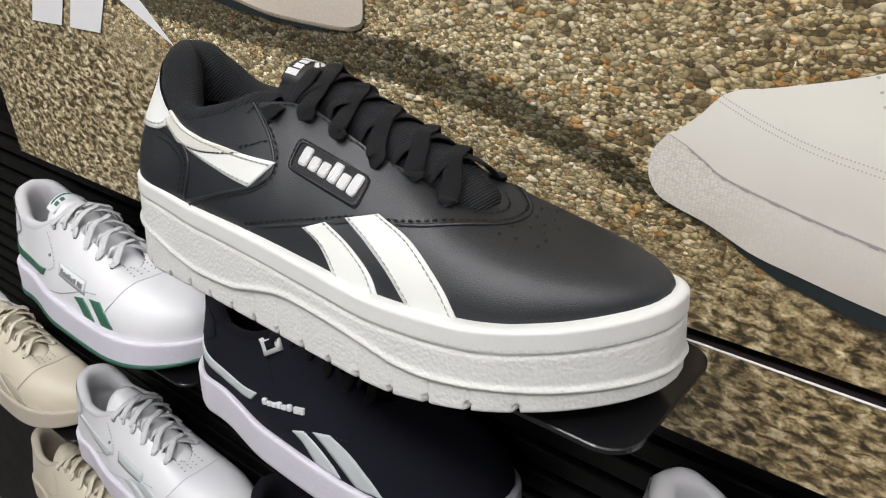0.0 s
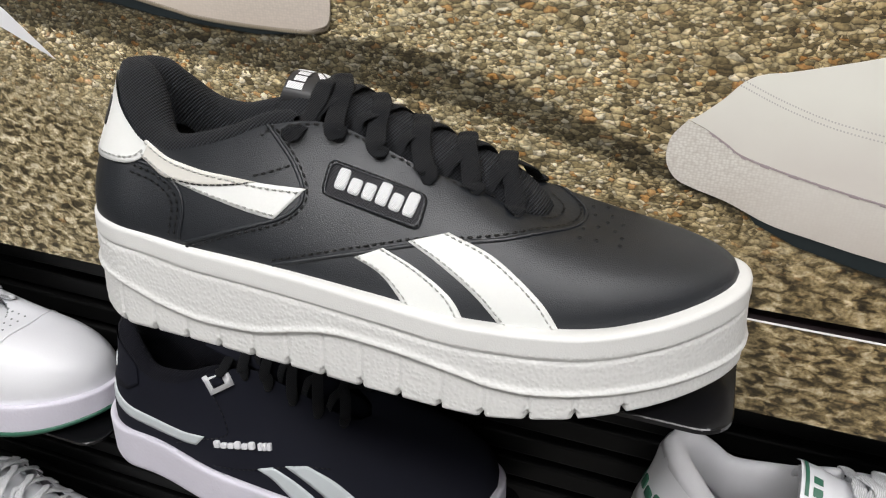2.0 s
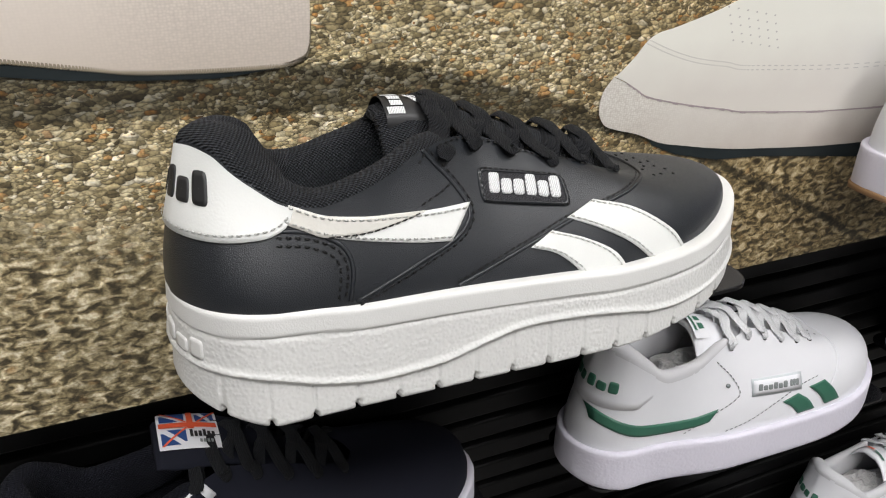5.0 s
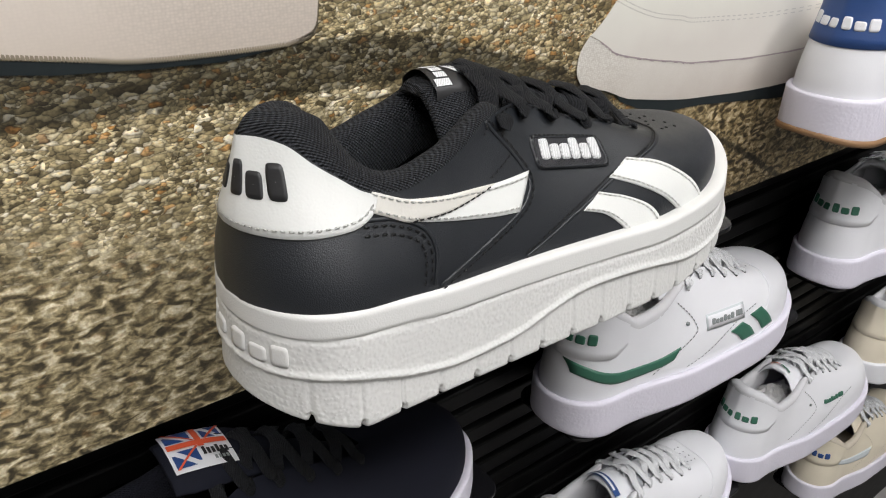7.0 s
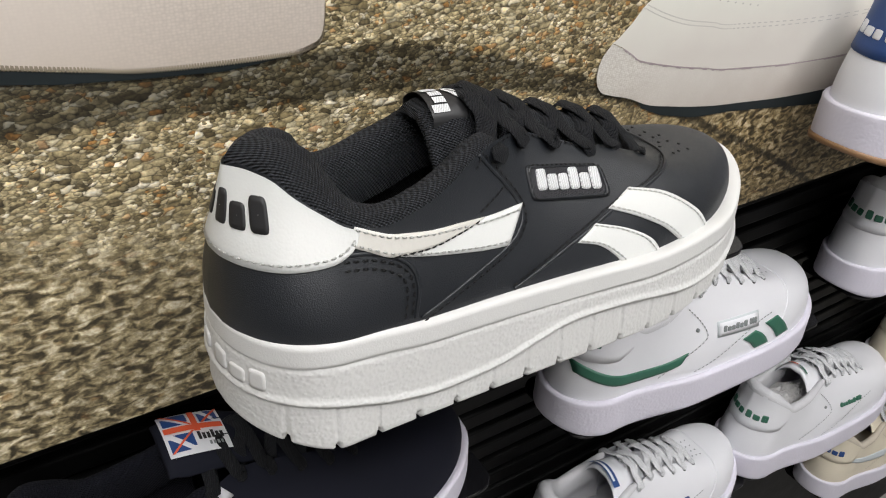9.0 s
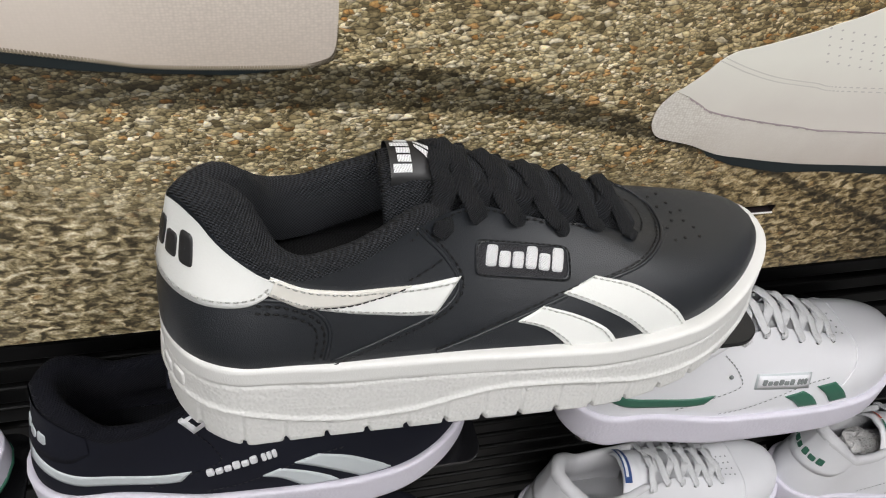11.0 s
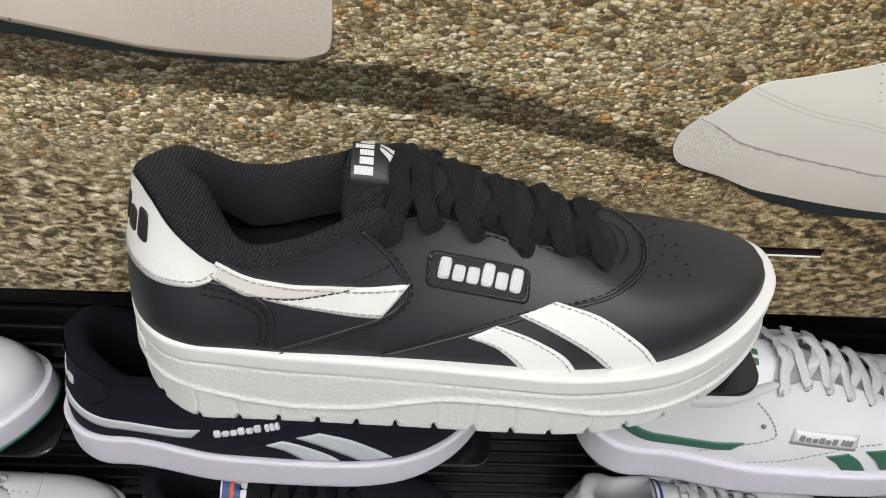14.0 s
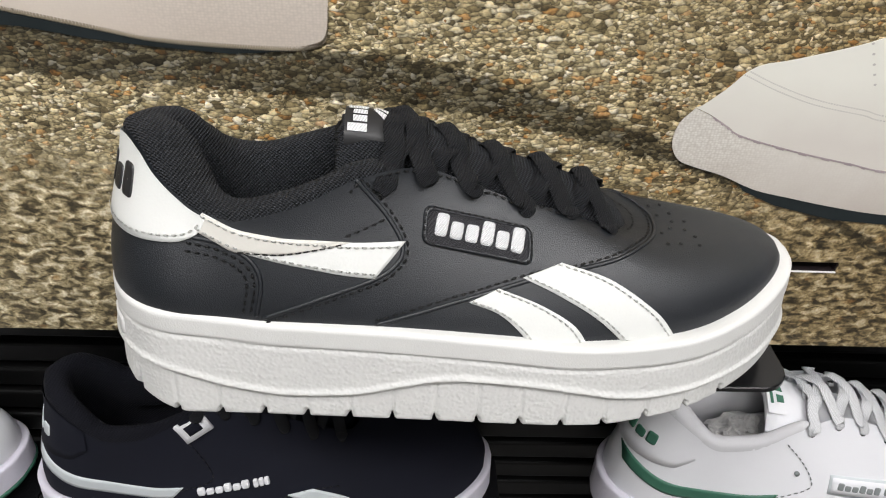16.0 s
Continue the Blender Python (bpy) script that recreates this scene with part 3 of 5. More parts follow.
def padded_collar(form, smax, wide, tall, n=44, floor_z=0.055):
    """A padded roll inside the top line and the lining that hangs from it; wide and tall are (heel, side, front) sizes."""
    edge = collar_points(form, smax, n)
    f = np.abs(np.linspace(-1, 1, len(edge)))
    kw, kh = mono((0, 0.22, 0.5, 0.95, 1), (wide[0], wide[0] * 0.9, wide[1], wide[2], wide[2] * 0.5))(f), mono((0, 0.22, 0.5, 0.95, 1), (tall[0], tall[0] * 0.9, tall[1], tall[2], tall[2] * 0.4))(f)
    turn = ((-0.0003, -0.0025), (0.0000, 0.0010), (0.0012, 0.0034), (0.0036, 0.0054), (0.0066, 0.0062), (0.0098, 0.0054), (0.0124, 0.0030), (0.0140, -0.0012),
            (0.0147, -0.0070), (0.0144, -0.0135), (0.0132, -0.0200), (0.0118, -0.0245))
    roll, hang = [], []
    for p, a, b in zip(edge, kw, kh):
        c = np.array([np.clip(p[0], 0.060, 0.122), float(form.tm(p[0] / form.L)), 0.0])
        inw = (c - p) * np.array([1, 1, 0])
        far = np.linalg.norm(inw) + 1e-9
        inw = inw / far
        row = [p + inw * min(u * a, far * 0.8) + np.array([0, 0, v * (b if v > 0 else 1.0)]) for u, v in turn]
        roll.append(row)
        foot = np.array([np.clip(p[0], 0.024, 0.2), p[1] * 1.05, floor_z])
        foot[:2] += inw[:2] * 0.006
        last = row[-1] + inw * 0.0010
        hang.append([row[-2] - inw * 0.0012, last - inw * 0.003, last * 0.7 + foot * 0.3 - inw * 0.003, last * 0.3 + foot * 0.7 - inw * 0.003, foot])
    return grid(roll), grid(hang)


def insole(form, z):
    pts = []
    for side, s in form.loop(30):
        x, y = form.outline(side, np.array([s]), 0.016)
        pts.append((min(float(x[0]), 0.15), float(y[0]), z))
    n = len(pts)
    return pts + [(x, y, z - 0.004) for x, y, z in pts], [tuple(range(n)), tuple(range(2 * n - 1, n - 1, -1))] + [(i, (i + 1) % n, n + (i + 1) % n, n + i) for i in range(n)]


def throat_mid(form, f):
    """A point on the middle line above the throat: f 0 at its toe end, 1 at the ankle end of the eyelets."""
    st = form.throat - 0.02 - f * (form.throat - 0.40)
    return st * form.L, float(form.ht(st)), float(form.wt(st))


def tongue_arch(f):
    return 0.008 + 0.012 * min(1, max(0, (f - 0.45) / 0.35))


def tongue_points(form, thick=0.007, back=0.045, lift=0.013, wide=0.026, line=None, narrow=0.017):
    """A padded tongue along the throat; line may give its middle as (x, y, z) points."""
    rows = []
    m = 22
    if line is None:
        x1, z1, _ = throat_mid(form, 0.0)
        x2, z2, _ = throat_mid(form, 1.0)
        line = [(x1 + 0.012, 0, z1 - 0.006), (x1 * 0.6 + x2 * 0.4, 0, z1 * 0.6 + z2 * 0.4 + 0.002), (x2, 0, z2 + 0.003), (x2 - back * 0.55, 0, z2 + lift * 0.75), (x2 - back, 0, z2 + lift)]
    path = spline(line, m)
    for i, (x, c, z) in enumerate(path):
        f = i / (m - 1)
        w = narrow + (wide - narrow) * min(1, f * 1.5)
        if f > 0.93:
            w *= 0.94
        t = thick * (0.5 + 0.5 * min(1, f * 2)) * (1.0 if 0 < i < m - 2 else 0.8 if i == m - 2 else 0.35)
        ring = []
        for a in np.linspace(0, 2 * math.pi, 26, endpoint=False):
            y = w * math.copysign(abs(math.cos(a)) ** 0.6, math.cos(a))
            arch = -form.arch * tongue_arch(f) * (y / w) ** 2
            ring.append((x + 0.3 * math.sin(a) * t, c + y * (1 - 0.12 * (y / w) ** 2), z + arch + math.sin(a) * t * 0.5))
        rows.append(ring)
    return grid(rows, wrap_v=True, cap_start=True, cap_end=True), path


def eyelet_line(form, count, inset=0.006, first=0.05, last=0.97):
    out = {SIDE_OUT: [], SIDE_IN: []}
    for side in (SIDE_OUT, SIDE_IN):
        for f in np.linspace(first, last, count):
            x, z, w = throat_mid(form, f)
            p = np.array([x, side * (w + inset) + float(form.tm(x / form.L)), z - inset * 0.45])
            out[side].append(form.sit(p, 0.0002))
    return out


def lace_bands(form, eyes, half=0.0042, flat=0.28):
    """Flat laces that rise out of each eyelet, cross the tongue and slip under the other side's edge."""
    made = []
    count = len(eyes[SIDE_OUT])
    for i in range(count):
        for side in (SIDE_IN, SIDE_OUT):
            a, na = eyes[side][i]
            na = na / (np.linalg.norm(na) + 1e-9)
            if i + 1 < count:
                b, _ = eyes[-side][i + 1]
                end = a + (b - a) * 0.84
            else:
                b, _ = eyes[-side][i]
                end = a + (b - a) * 0.62 + np.array([0.004, 0, 0.002])
            over = 0.0020 if side == SIDE_OUT else 0.0
            mids = []
            for t, bump in ((0.03, 0.0), (0.08, 0.0), (0.15, 0.0012), (0.30, 0.003), (0.50, 0.0042), (0.70, 0.003), (0.88, 0.0006)):
                q = a + (end - a) * t + np.array([0.0012 * math.sin(7.0 * i + 9.0 * t), 0, bump])
                if form.over:
                    floor_z = form.over(q[0], q[1])
                else:
                    yc = q[1] - float(form.tm(q[0] / form.L))
                    floor_z = float(form.ht(q[0] / form.L)) + 0.0085 - 0.008 * (yc / 0.0225) ** 2 if abs(yc) < float(form.wt(q[0] / form.L)) else -1.0
                hit = form.bvh.ray_cast(Vector((q[0], q[1], 0.25)), Vector((0, 0, -1)))
                if hit[0] is not None and hit[0].z > 0.045:
                    floor_z = max(floor_z, hit[0].z + 0.0016)
                q[2] = max(q[2], floor_z) + over * (1 - abs(2 * t - 1))
                if t < 0.2:
                    q = form.sit(q + na * 0.004, 0.0017)[0]
                mids.append(q)
            path = spline([a - na * 0.004, a + na * 0.0006] + mids + [end - np.array([0, 0, 0.003])], 30)
            ups = np.array([na * (1 - t) + np.array([0, 0, 1.0]) * t for t in np.clip(np.linspace(-0.1, 1.6, 30), 0, 1)])
            rad = half * np.interp(np.linspace(0, 1, 30), (0, 0.10, 0.18, 0.30, 0.85, 1), (0.60, 0.68, 0.85, 1.0, 0.96, 0.85))
            made.append(tube(path, rad, 12, np.interp(np.linspace(0, 1, 30), (0, 0.12, 0.3, 1), (0.5, 0.42, flat, flat)), ups))
    return made


def eyelet_holes(eyes, r=0.0022):
    made = []
    for side in eyes:
        for p, n in eyes[side]:
            n = n / (np.linalg.norm(n) + 1e-9)
            t = np.cross(n, (1, 0, 0))
            t /= np.linalg.norm(t)
            s = np.cross(n, t)
            c = p + n * 0.0006
            ring = [c + r * (math.cos(a) * t + math.sin(a) * s) for a in np.linspace(0, 2 * math.pi, 12, endpoint=False)]
            ring2 = [c - n * 0.002 + r * (math.cos(a) * t + math.sin(a) * s) for a in np.linspace(0, 2 * math.pi, 12, endpoint=False)]
            made.append((ring + ring2, [tuple(range(12)), tuple(range(23, 11, -1))] + [(i, (i + 1) % 12, 12 + (i + 1) % 12, 12 + i) for i in range(12)]))
    return made


def thing(name, m, label, category, group=""):
    ob = new(name)
    ob.empty_display_size = 0.05
    ob.matrix_world = m
    return tagged(ob, label, category, group)


# ---- the place ----
BASE = 1.3
EDGE = BASE - 0.155          # lower edge of the printed panel
WALL = 0.0972                # its front
SLOT_Z = BASE - 0.0944

origin_wall = new("wall_print")
origin_wall.location = (0, WALL, BASE)
tagged(origin_wall, "printed gravel photo panel with a shelf slot", "wall panel", kind="structure")
# panel round the slot: above, below, beside
x0, x1, sx0, sx1 = -0.551, 1.60, -0.085, 0.234
z_lo, z_hi, sl, sh = EDGE - BASE, 0.75, SLOT_Z - BASE - 0.0034, SLOT_Z - BASE + 0.0034
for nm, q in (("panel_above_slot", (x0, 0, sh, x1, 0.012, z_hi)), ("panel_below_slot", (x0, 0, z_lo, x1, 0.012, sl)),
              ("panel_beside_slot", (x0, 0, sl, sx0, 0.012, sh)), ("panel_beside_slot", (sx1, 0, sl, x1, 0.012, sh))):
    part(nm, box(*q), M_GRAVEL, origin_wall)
part("slot_back", box(sx0 - 0.01, 0.013, sl - 0.01, sx1 + 0.01, 0.018, sh + 0.01), M_SLAT, origin_wall, "black recess behind the slot")
part("slot_edge", box(sx0, -0.0004, sl - 0.0004, sx1, 0.0006, sl + 0.0002), M_CUT, origin_wall, "white cut edge of the slot")
part("slot_lining", box(sx0 + 0.001, 0.0007, sl - 0.0003, sx1 - 0.0005, 0.0125, sl + 0.0003), M_SLOT, origin_wall, "dark brown floor of the slot")
part("slot_lining", box(sx1 - 0.0006, 0.0007, sl + 0.0005, sx1 + 0.0003, 0.0125, sh - 0.0003), M_SLOT, origin_wall, "dark brown end of the slot")


def flat_print(name, pts, y, mat, label):
    return part(name, slab(pts, -y - 0.0004, -y), mat, origin_wall, label, smooth=False)


# printed shoes on the panel
toe_l = spline([(-0.60, 0.118), (-0.40, 0.0775), (-0.206, 0.0398), (-0.1783, 0.0345), (-0.142, 0.0278), (-0.1224, 0.0246), (-0.0937, 0.0230), (-0.0651, 0.0226), (-0.0535, 0.0241), (-0.0470, 0.0290), (-0.0455, 0.0468), (-0.046, 0.075), (-0.05, 0.12)], 60).tolist()
flat_print("printed_shoe_sole", toe_l + [(-0.60, 0.19)], 0.0009, M_PRINTSOLE_L, "pale pinkish sole of a printed shoe, pebbled near its end")
beads = []
for a, c in zip(spline(toe_l[:49], 260)[:-1], spline(toe_l[:49], 260)[1:]):
    (xa, za), (xb, zb) = a, c
    beads.append(slab([(xa, za + 0.0002), ((xa + xb) / 2, za - 0.0009), (xb, zb + 0.0002), (xb - 0.0003, zb + 0.0016), (xa + 0.0003, za + 0.0016)], -0.0014, -0.0011))
part("printed_shoe_edge", join(*beads), M_PRINTBEAD, origin_wall, "brown beaded edge of a printed sole", smooth=False)["kind"] = "stuff"
flat_print("printed_shadow", [(-0.60, 0.116), (-0.40, 0.0755), (-0.206, 0.0385), (-0.142, 0.0270), (-0.0937, 0.0222), (-0.060, 0.0220), (-0.09, 0.0195), (-0.123, 0.0215), (-0.152, 0.0240), (-0.180, 0.0285), (-0.209, 0.0300), (-0.40, 0.058), (-0.60, 0.090)], 0.0005, M_PRINTSHADE, "dark teal printed shadow under a shoe")
seam_r = spline([(0.1285, 0.0010), (0.1375, -0.0030), (0.1462, -0.0080), (0.1557, -0.0134), (0.1847, -0.0208), (0.2157, -0.0269), (0.2445, -0.0316), (0.36, -0.040), (0.62, -0.040)], 60)
sole_r = spline([(0.1285, 0.0010), (0.1223, -0.0081), (0.1216, -0.0189), (0.1267, -0.0275), (0.136, -0.0315), (0.1514, -0.036), (0.1704, -0.0439), (0.1889, -0.048), (0.2166, -0.0533), (0.2524, -0.0579), (0.36, -0.066), (0.62, -0.070)], 60).tolist()
flat_print("printed_shoe_sole", sole_r + seam_r[::-1].tolist()[:-1], 0.0009, M_PRINTSOLE_R, "white pebbled sole of a printed shoe, shaded towards its foot")
up_r = spline([(0.1285, 0.0012), (0.132, 0.0030), (0.1412, 0.0118), (0.1485, 0.0205), (0.156, 0.0246), (0.1666, 0.0268), (0.1938, 0.0345), (0.2057, 0.0389), (0.2215, 0.0446), (0.25, 0.060), (0.30, 0.100), (0.36, 0.13), (0.62, 0.15)], 50).tolist()
flat_print("printed_shoe_side", up_r + [(x, z + 0.0004) for x, z in seam_r[::-1].tolist()][:-1], 0.0009, M_PRINTSHOE_R, "white leather of a printed shoe")
flat_print("printed_shadow", [(0.1540, -0.0325), (0.160, -0.0345), (0.1791, -0.0435), (0.2155, -0.0493), (0.251, -0.0532), (0.36, -0.062), (0.62, -0.066), (0.62, -0.082), (0.36, -0.078), (0.254, -0.0640), (0.2187, -0.0617), (0.1842, -0.0535), (0.165, -0.045)], 0.0004, M_PRINTSHADE, "dark printed shadow under a shoe")
dashes = []
stitch_r = spline([(0.1472, 0.0191), (0.1659, 0.0113), (0.1865, 0.0049), (0.2108, 0.0006), (0.236, -0.0034), (0.36, -0.010), (0.60, -0.006)], 200)
for shift in (0.0, 0.0026):
    for i in range(0, len(stitch_r) - 1, 2):
        (xa, za), (xb, zb) = stitch_r[i], stitch_r[i + 1]
        dashes.append(slab([(xa, za + shift - 0.0004), (xb, zb + shift - 0.0004), (xb, zb + shift + 0.0003), (xa, za + shift + 0.0003)], -0.0014, -0.0012))
for i in range(6):
    for j in range(5):
        cx, cz = 0.2020 + 0.0075 * i + 0.0022 * j, 0.0365 - 0.0050 * j - 0.0014 * i
        dashes.append(slab([(cx + 0.0008 * math.cos(a), cz + 0.0006 * math.sin(a)) for a in np.linspace(0, 2 * math.pi, 7)[:-1]], -0.0014, -0.0012))
part("printed_stitches", join(*dashes), M_PRINTSEAM, origin_wall, "grey printed stitches and holes", smooth=False)["kind"] = "stuff"
line = []
for i in range(8, len(seam_r) - 1):
    (xa, za), (xb, zb) = seam_r[i], seam_r[i + 1]
    w = 0.0010 if i % 3 == 0 else 0.0005
    line.append(slab([(xa, za - w), (xb, zb - w), (xb, zb + 0.0003), (xa, za + 0.0003)], -0.0015, -0.0012))
part("printed_seam", join(*line), M_PRINTLINE, origin_wall, "thin mauve printed seam", smooth=False)
# white mark on the panel
flat_print("printed_mark", [(-0.4376, -0.012), (-0.388, -0.011), (-0.345, 0.06), (-0.395, 0.06)], 0.0009, M_PRINTWHITE, "white printed stripe")
flat_print("printed_mark", [(-0.375, -0.011), (-0.329, -0.0102), (-0.285, 0.06), (-0.335, 0.06)], 0.0009, M_PRINTWHITE, "white printed stripe")
flat_print("printed_mark", [(-0.2323, -0.0080), (-0.290, 0.0178), (-0.37, 0.060), (-0.325, 0.062), (-0.262, 0.0185)], 0.0009, M_PRINTWHITE, "white printed stripe")

# black slat wall below and behind
slat_wall = new("wall_slats")
slat_wall.location = (0, 0.135, 0)
tagged(slat_wall, "black slatted display wall below the printed panel", "wall", kind="structure")
part("slat_backing", box(-1.60, 0.018, 0.0, 2.2, 0.05, 2.9), M_SLAT, slat_wall)
sv = box(-1.60, 0.0, -0.0085, 2.2, 0.020, 0.0085, 0.002)
sv.materials.append(M_SLAT)
k = 0
z = EDGE - 0.012
while z > 0.55:
    sl_ob = part("slat", sv, M_SLAT, slat_wall)
    sl_ob.location = (0, 0, z)
    z -= 0.0235
part("ledge", box(-0.551, -0.034, EDGE - BASE + BASE - 0.004, 1.6, 0.02, EDGE - 0.0008), M_SLAT, slat_wall, "black strip under the panel")

floor = part("floor", box(-4.0, -4.0, -0.1, 4.0, 0.2, 0.0), M_TILE)
tagged(floor, "grey shop floor", "floor", kind="structure")
ceiling = part("ceiling", box(-4.0, -4.0, 2.9, 4.0, 0.2, 3.0), M_PAINT)
tagged(ceiling, "off-white shop ceiling", "ceiling", kind="structure")
for nm, q in (("wall_south", (-4.0, -4.1, 0, 4.0, -4.0, 2.9)), ("wall_west", (-4.1, -4.0, 0, -4.0, 0.2, 2.9)), ("wall_east", (4.0, -4.0, 0, 4.1, 0.2, 2.9)), ("wall_north", (-4.0, 0.19, 0, 4.0, 0.3, 2.9))):
    tagged(part(nm, box(*q), M_PAINT), "plain painted shop wall", "wall", kind="structure")


def rounded_plate(x0, x1, y0, y1, r, t):
    """A thin plate with all corners rounded, polished edges and a neck that reaches back to the wall."""
    pts = []
    for cx, cy, a0 in ((x1 - r, y0 + r, -90), (x1 - r, y1 - r, 0), (x0 + r, y1 - r, 90), (x0 + r, y0 + r, 180)):
        pts += [(cx + r * math.cos(radians(a0 + d)), cy + r * math.sin(radians(a0 + d))) for d in range(0, 91, 9)]
    n = len(pts)
    e = 0.0005
    c = np.mean(pts, axis=0)
    vs = [(x, y, -t) for x, y in pts] + [(x, y, -e) for x, y in pts] + [(x + (c[0] - x) * 0.004, y + (c[1] - y) * 0.012, 0) for x, y in pts]
    fs = [tuple(range(n - 1, -1, -1)), tuple(range(2 * n, 3 * n))]
    for k in (0, 1):
        fs += [(k * n + i, k * n + (i + 1) % n, (k + 1) * n + (i + 1) % n, (k + 1) * n + i) for i in range(n)]
    return vs, fs


def shelf(x0, x1, y0, y1, z, neck, tip=-3.5, group="shelf plates"):
    """z: height of the plate's top at its front edge; neck: how far back the holder reaches."""
    ob = thing("shelf_plate", pose(0, y0, z, tip, 0, 0), "thin black acrylic shoe shelf with rounded corners", "shelf", group)
    part("plate", rounded_plate(x0, x1, 0.0, y1 - y0, 0.015, 0.0025), M_ACRYL, ob, smooth=False)
    part("holder", box(x0 + 0.03, y1 - y0 - 0.03, -0.006, x1 - 0.03, neck - y0, -0.0027, 0.0005), M_ACRYL, ob)
    return ob


shelf(-0.075, 0.167, -0.004, 0.086, BASE - 0.0852, WALL + 0.004)


# ---- the platform shoe ----
TIP = -3.5
SOLE_Z = BASE - 0.0864
def platform_shoe():
    F = Form(L=0.288, outer=0.0495, inner=0.0500, heel=0.0455, flare=(0.0035, 0.0065, 0.0080, 0.0090, 0.0080), throat=0.735, bend=0.019, ext=0.011,
             fat=(0.40, 0.30, 0.10, 0.40, 0.55), lean=(-0.02, 0.0, 0.20, 0.06, -0.02), rise=(0.35, 0.35, 0.40, 0.52, 0.62), droop=(0.40, 0.34, 0.22, 0.20, 0.25), back=(0.053, 0.118),
             sole=((0, 0.1, 0.18, 0.25, 0.37, 0.55, 0.68, 0.80, 0.90, 1), (0.0518, 0.0512, 0.0490, 0.0466, 0.0456, 0.0428, 0.0403, 0.0412, 0.0440, 0.0490)),
             ground=((0, 0.06, 0.13, 0.70, 0.77, 0.85, 1), (0.010, 0.005, 0, 0, 0.0025, 0.006, 0.012)),
             collar=((0.052, 0.066, 0.087, 0.108, 0.133, 0.157, 0.185, 0.21, 0.265, 0.307, 0.362, 0.41, 0.455, 0.514, 0.583, 0.64, 0.70, 0.735),
                     (0.1072, 0.1072, 0.1055, 0.0996, 0.0937, 0.0886, 0.0858, 0.0852, 0.0888, 0.0925, 0.0988, 0.1000, 0.0980, 0.0915, 0.0840, 0.0795, 0.0715, 0.0670)),
             width=((0.052, 0.066, 0.087, 0.108, 0.133, 0.175, 0.21, 0.265, 0.307, 0.362, 0.41, 0.455, 0.514, 0.583, 0.64, 0.70, 0.725, 0.735),
                    (0, 0.0050, 0.0130, 0.0198, 0.0247, 0.0287, 0.0302, 0.0302, 0.0285, 0.0250, 0.0215, 0.0186, 0.0178, 0.0172, 0.0155, 0.0125, 0.008, 0)),
             shift=((0, 0.2, 0.36, 0.46, 0.735, 1), (0, 0, 0.0040, 0.0080, 0.0090, 0.012)))
    sh = thing("platform_shoe", pose(-0.1310, 0.0180, SOLE_Z, TIP, 0, 0), "black leather platform sneaker with white stripes on a thick white sole", "shoe")
    uv = F.upper(110, 30)
    L = F.L
    # sole
    wave = mono((0, 0.05, 0.08, 0.12, 0.15, 0.19, 0.27, 0.35, 0.43, 0.47, 0.51, 0.59, 0.675, 0.72, 0.76, 0.82, 0.90, 1.0), (0.0272, 0.0270, 0.0262, 0.0238, 0.0208, 0.0172, 0.0138, 0.015, 0.0205, 0.0232, 0.0242, 0.0230, 0.0196, 0.017, 0.0163, 0.0175, 0.0190, 0.0215))
    cuts = [0.0149 + 0.0173 * i for i in range(15)]

    def relief(side, s, x, y, z, f):
        zt = float(F.zt(s))
        v = 0.0
        v -= 0.0010 * math.exp(-((z - (zt - 0.0105)) / 0.0008) ** 2)
        v += 0.0005 * (1 / (1 + math.exp(-(z - (zt - 0.0105)) / 0.0006)))
        zr = float(wave(s))
        v += 0.0013 * math.exp(-((z - zr) / 0.0011) ** 2)
        if z < zr - 0.001:
            v -= 0.0006
            if 0.03 < s < 0.97:
                d = min(abs(x - c) for c in cuts)
                v -= 0.0013 * math.exp(-(d / 0.00045) ** 2)
                if z < float(F.zb(s)) + 0.0045:
                    v -= 0.004 * math.exp(-(d / 0.0008) ** 2)
        return v

    n = 330
    # even spacing along the sole for the cut grooves
    old = F.loop
    a = np.linspace(0, 1, n + 1)
    ss = a - 0.085 * np.sin(2 * math.pi * a) / (2 * math.pi) * 2
    F.loop = lambda k: [(SIDE_OUT, v) for v in ss] + [(SIDE_IN, v) for v in ss[-2:0:-1]]
    lev = [(0.0, 0.012), (0.0, 0.004), (0.02, 0.0018)] + [(f, 0.0005 + 0.0035 * f) for f in np.linspace(0.05, 0.965, 44)] + [(0.985, 0.0046), (1.0, 0.0065), (0.995, 0.0100), (0.98, 0.0130), (0.9, 0.018)]
    rows = sole_ring(F, n, lev, relief)
    F.loop = old
    split = 38
    v, f = grid([r[: split + 1] for r in rows], wrap_u=True)
    n0 = len(rows)
    f.append(tuple(i * (split + 1) for i in range(n0)))
    sole = part("sole", (v, f), M_GRAIN, sh, "thick white grained rubber platform sole")
    part("sole_band", grid([r[split:] for r in rows], wrap_u=True), M_RUBBER, sole, "smooth white band along the top of the sole")

    part("upper", uv, M_LEATHER, sh, "black grained leather upper")
    roll, hang = padded_collar(F, 0.412, (1.50, 0.88, 0.72), (1.0, 0.75, 0.62), 60, 0.054)
    part("collar", roll, M_BMESH, sh, "padded black mesh collar")
    part("lining", hang, M_BLINING, sh, "black woven lining")
    part("insole", insole(F, 0.055), M_BLINING, sh, "black insole")
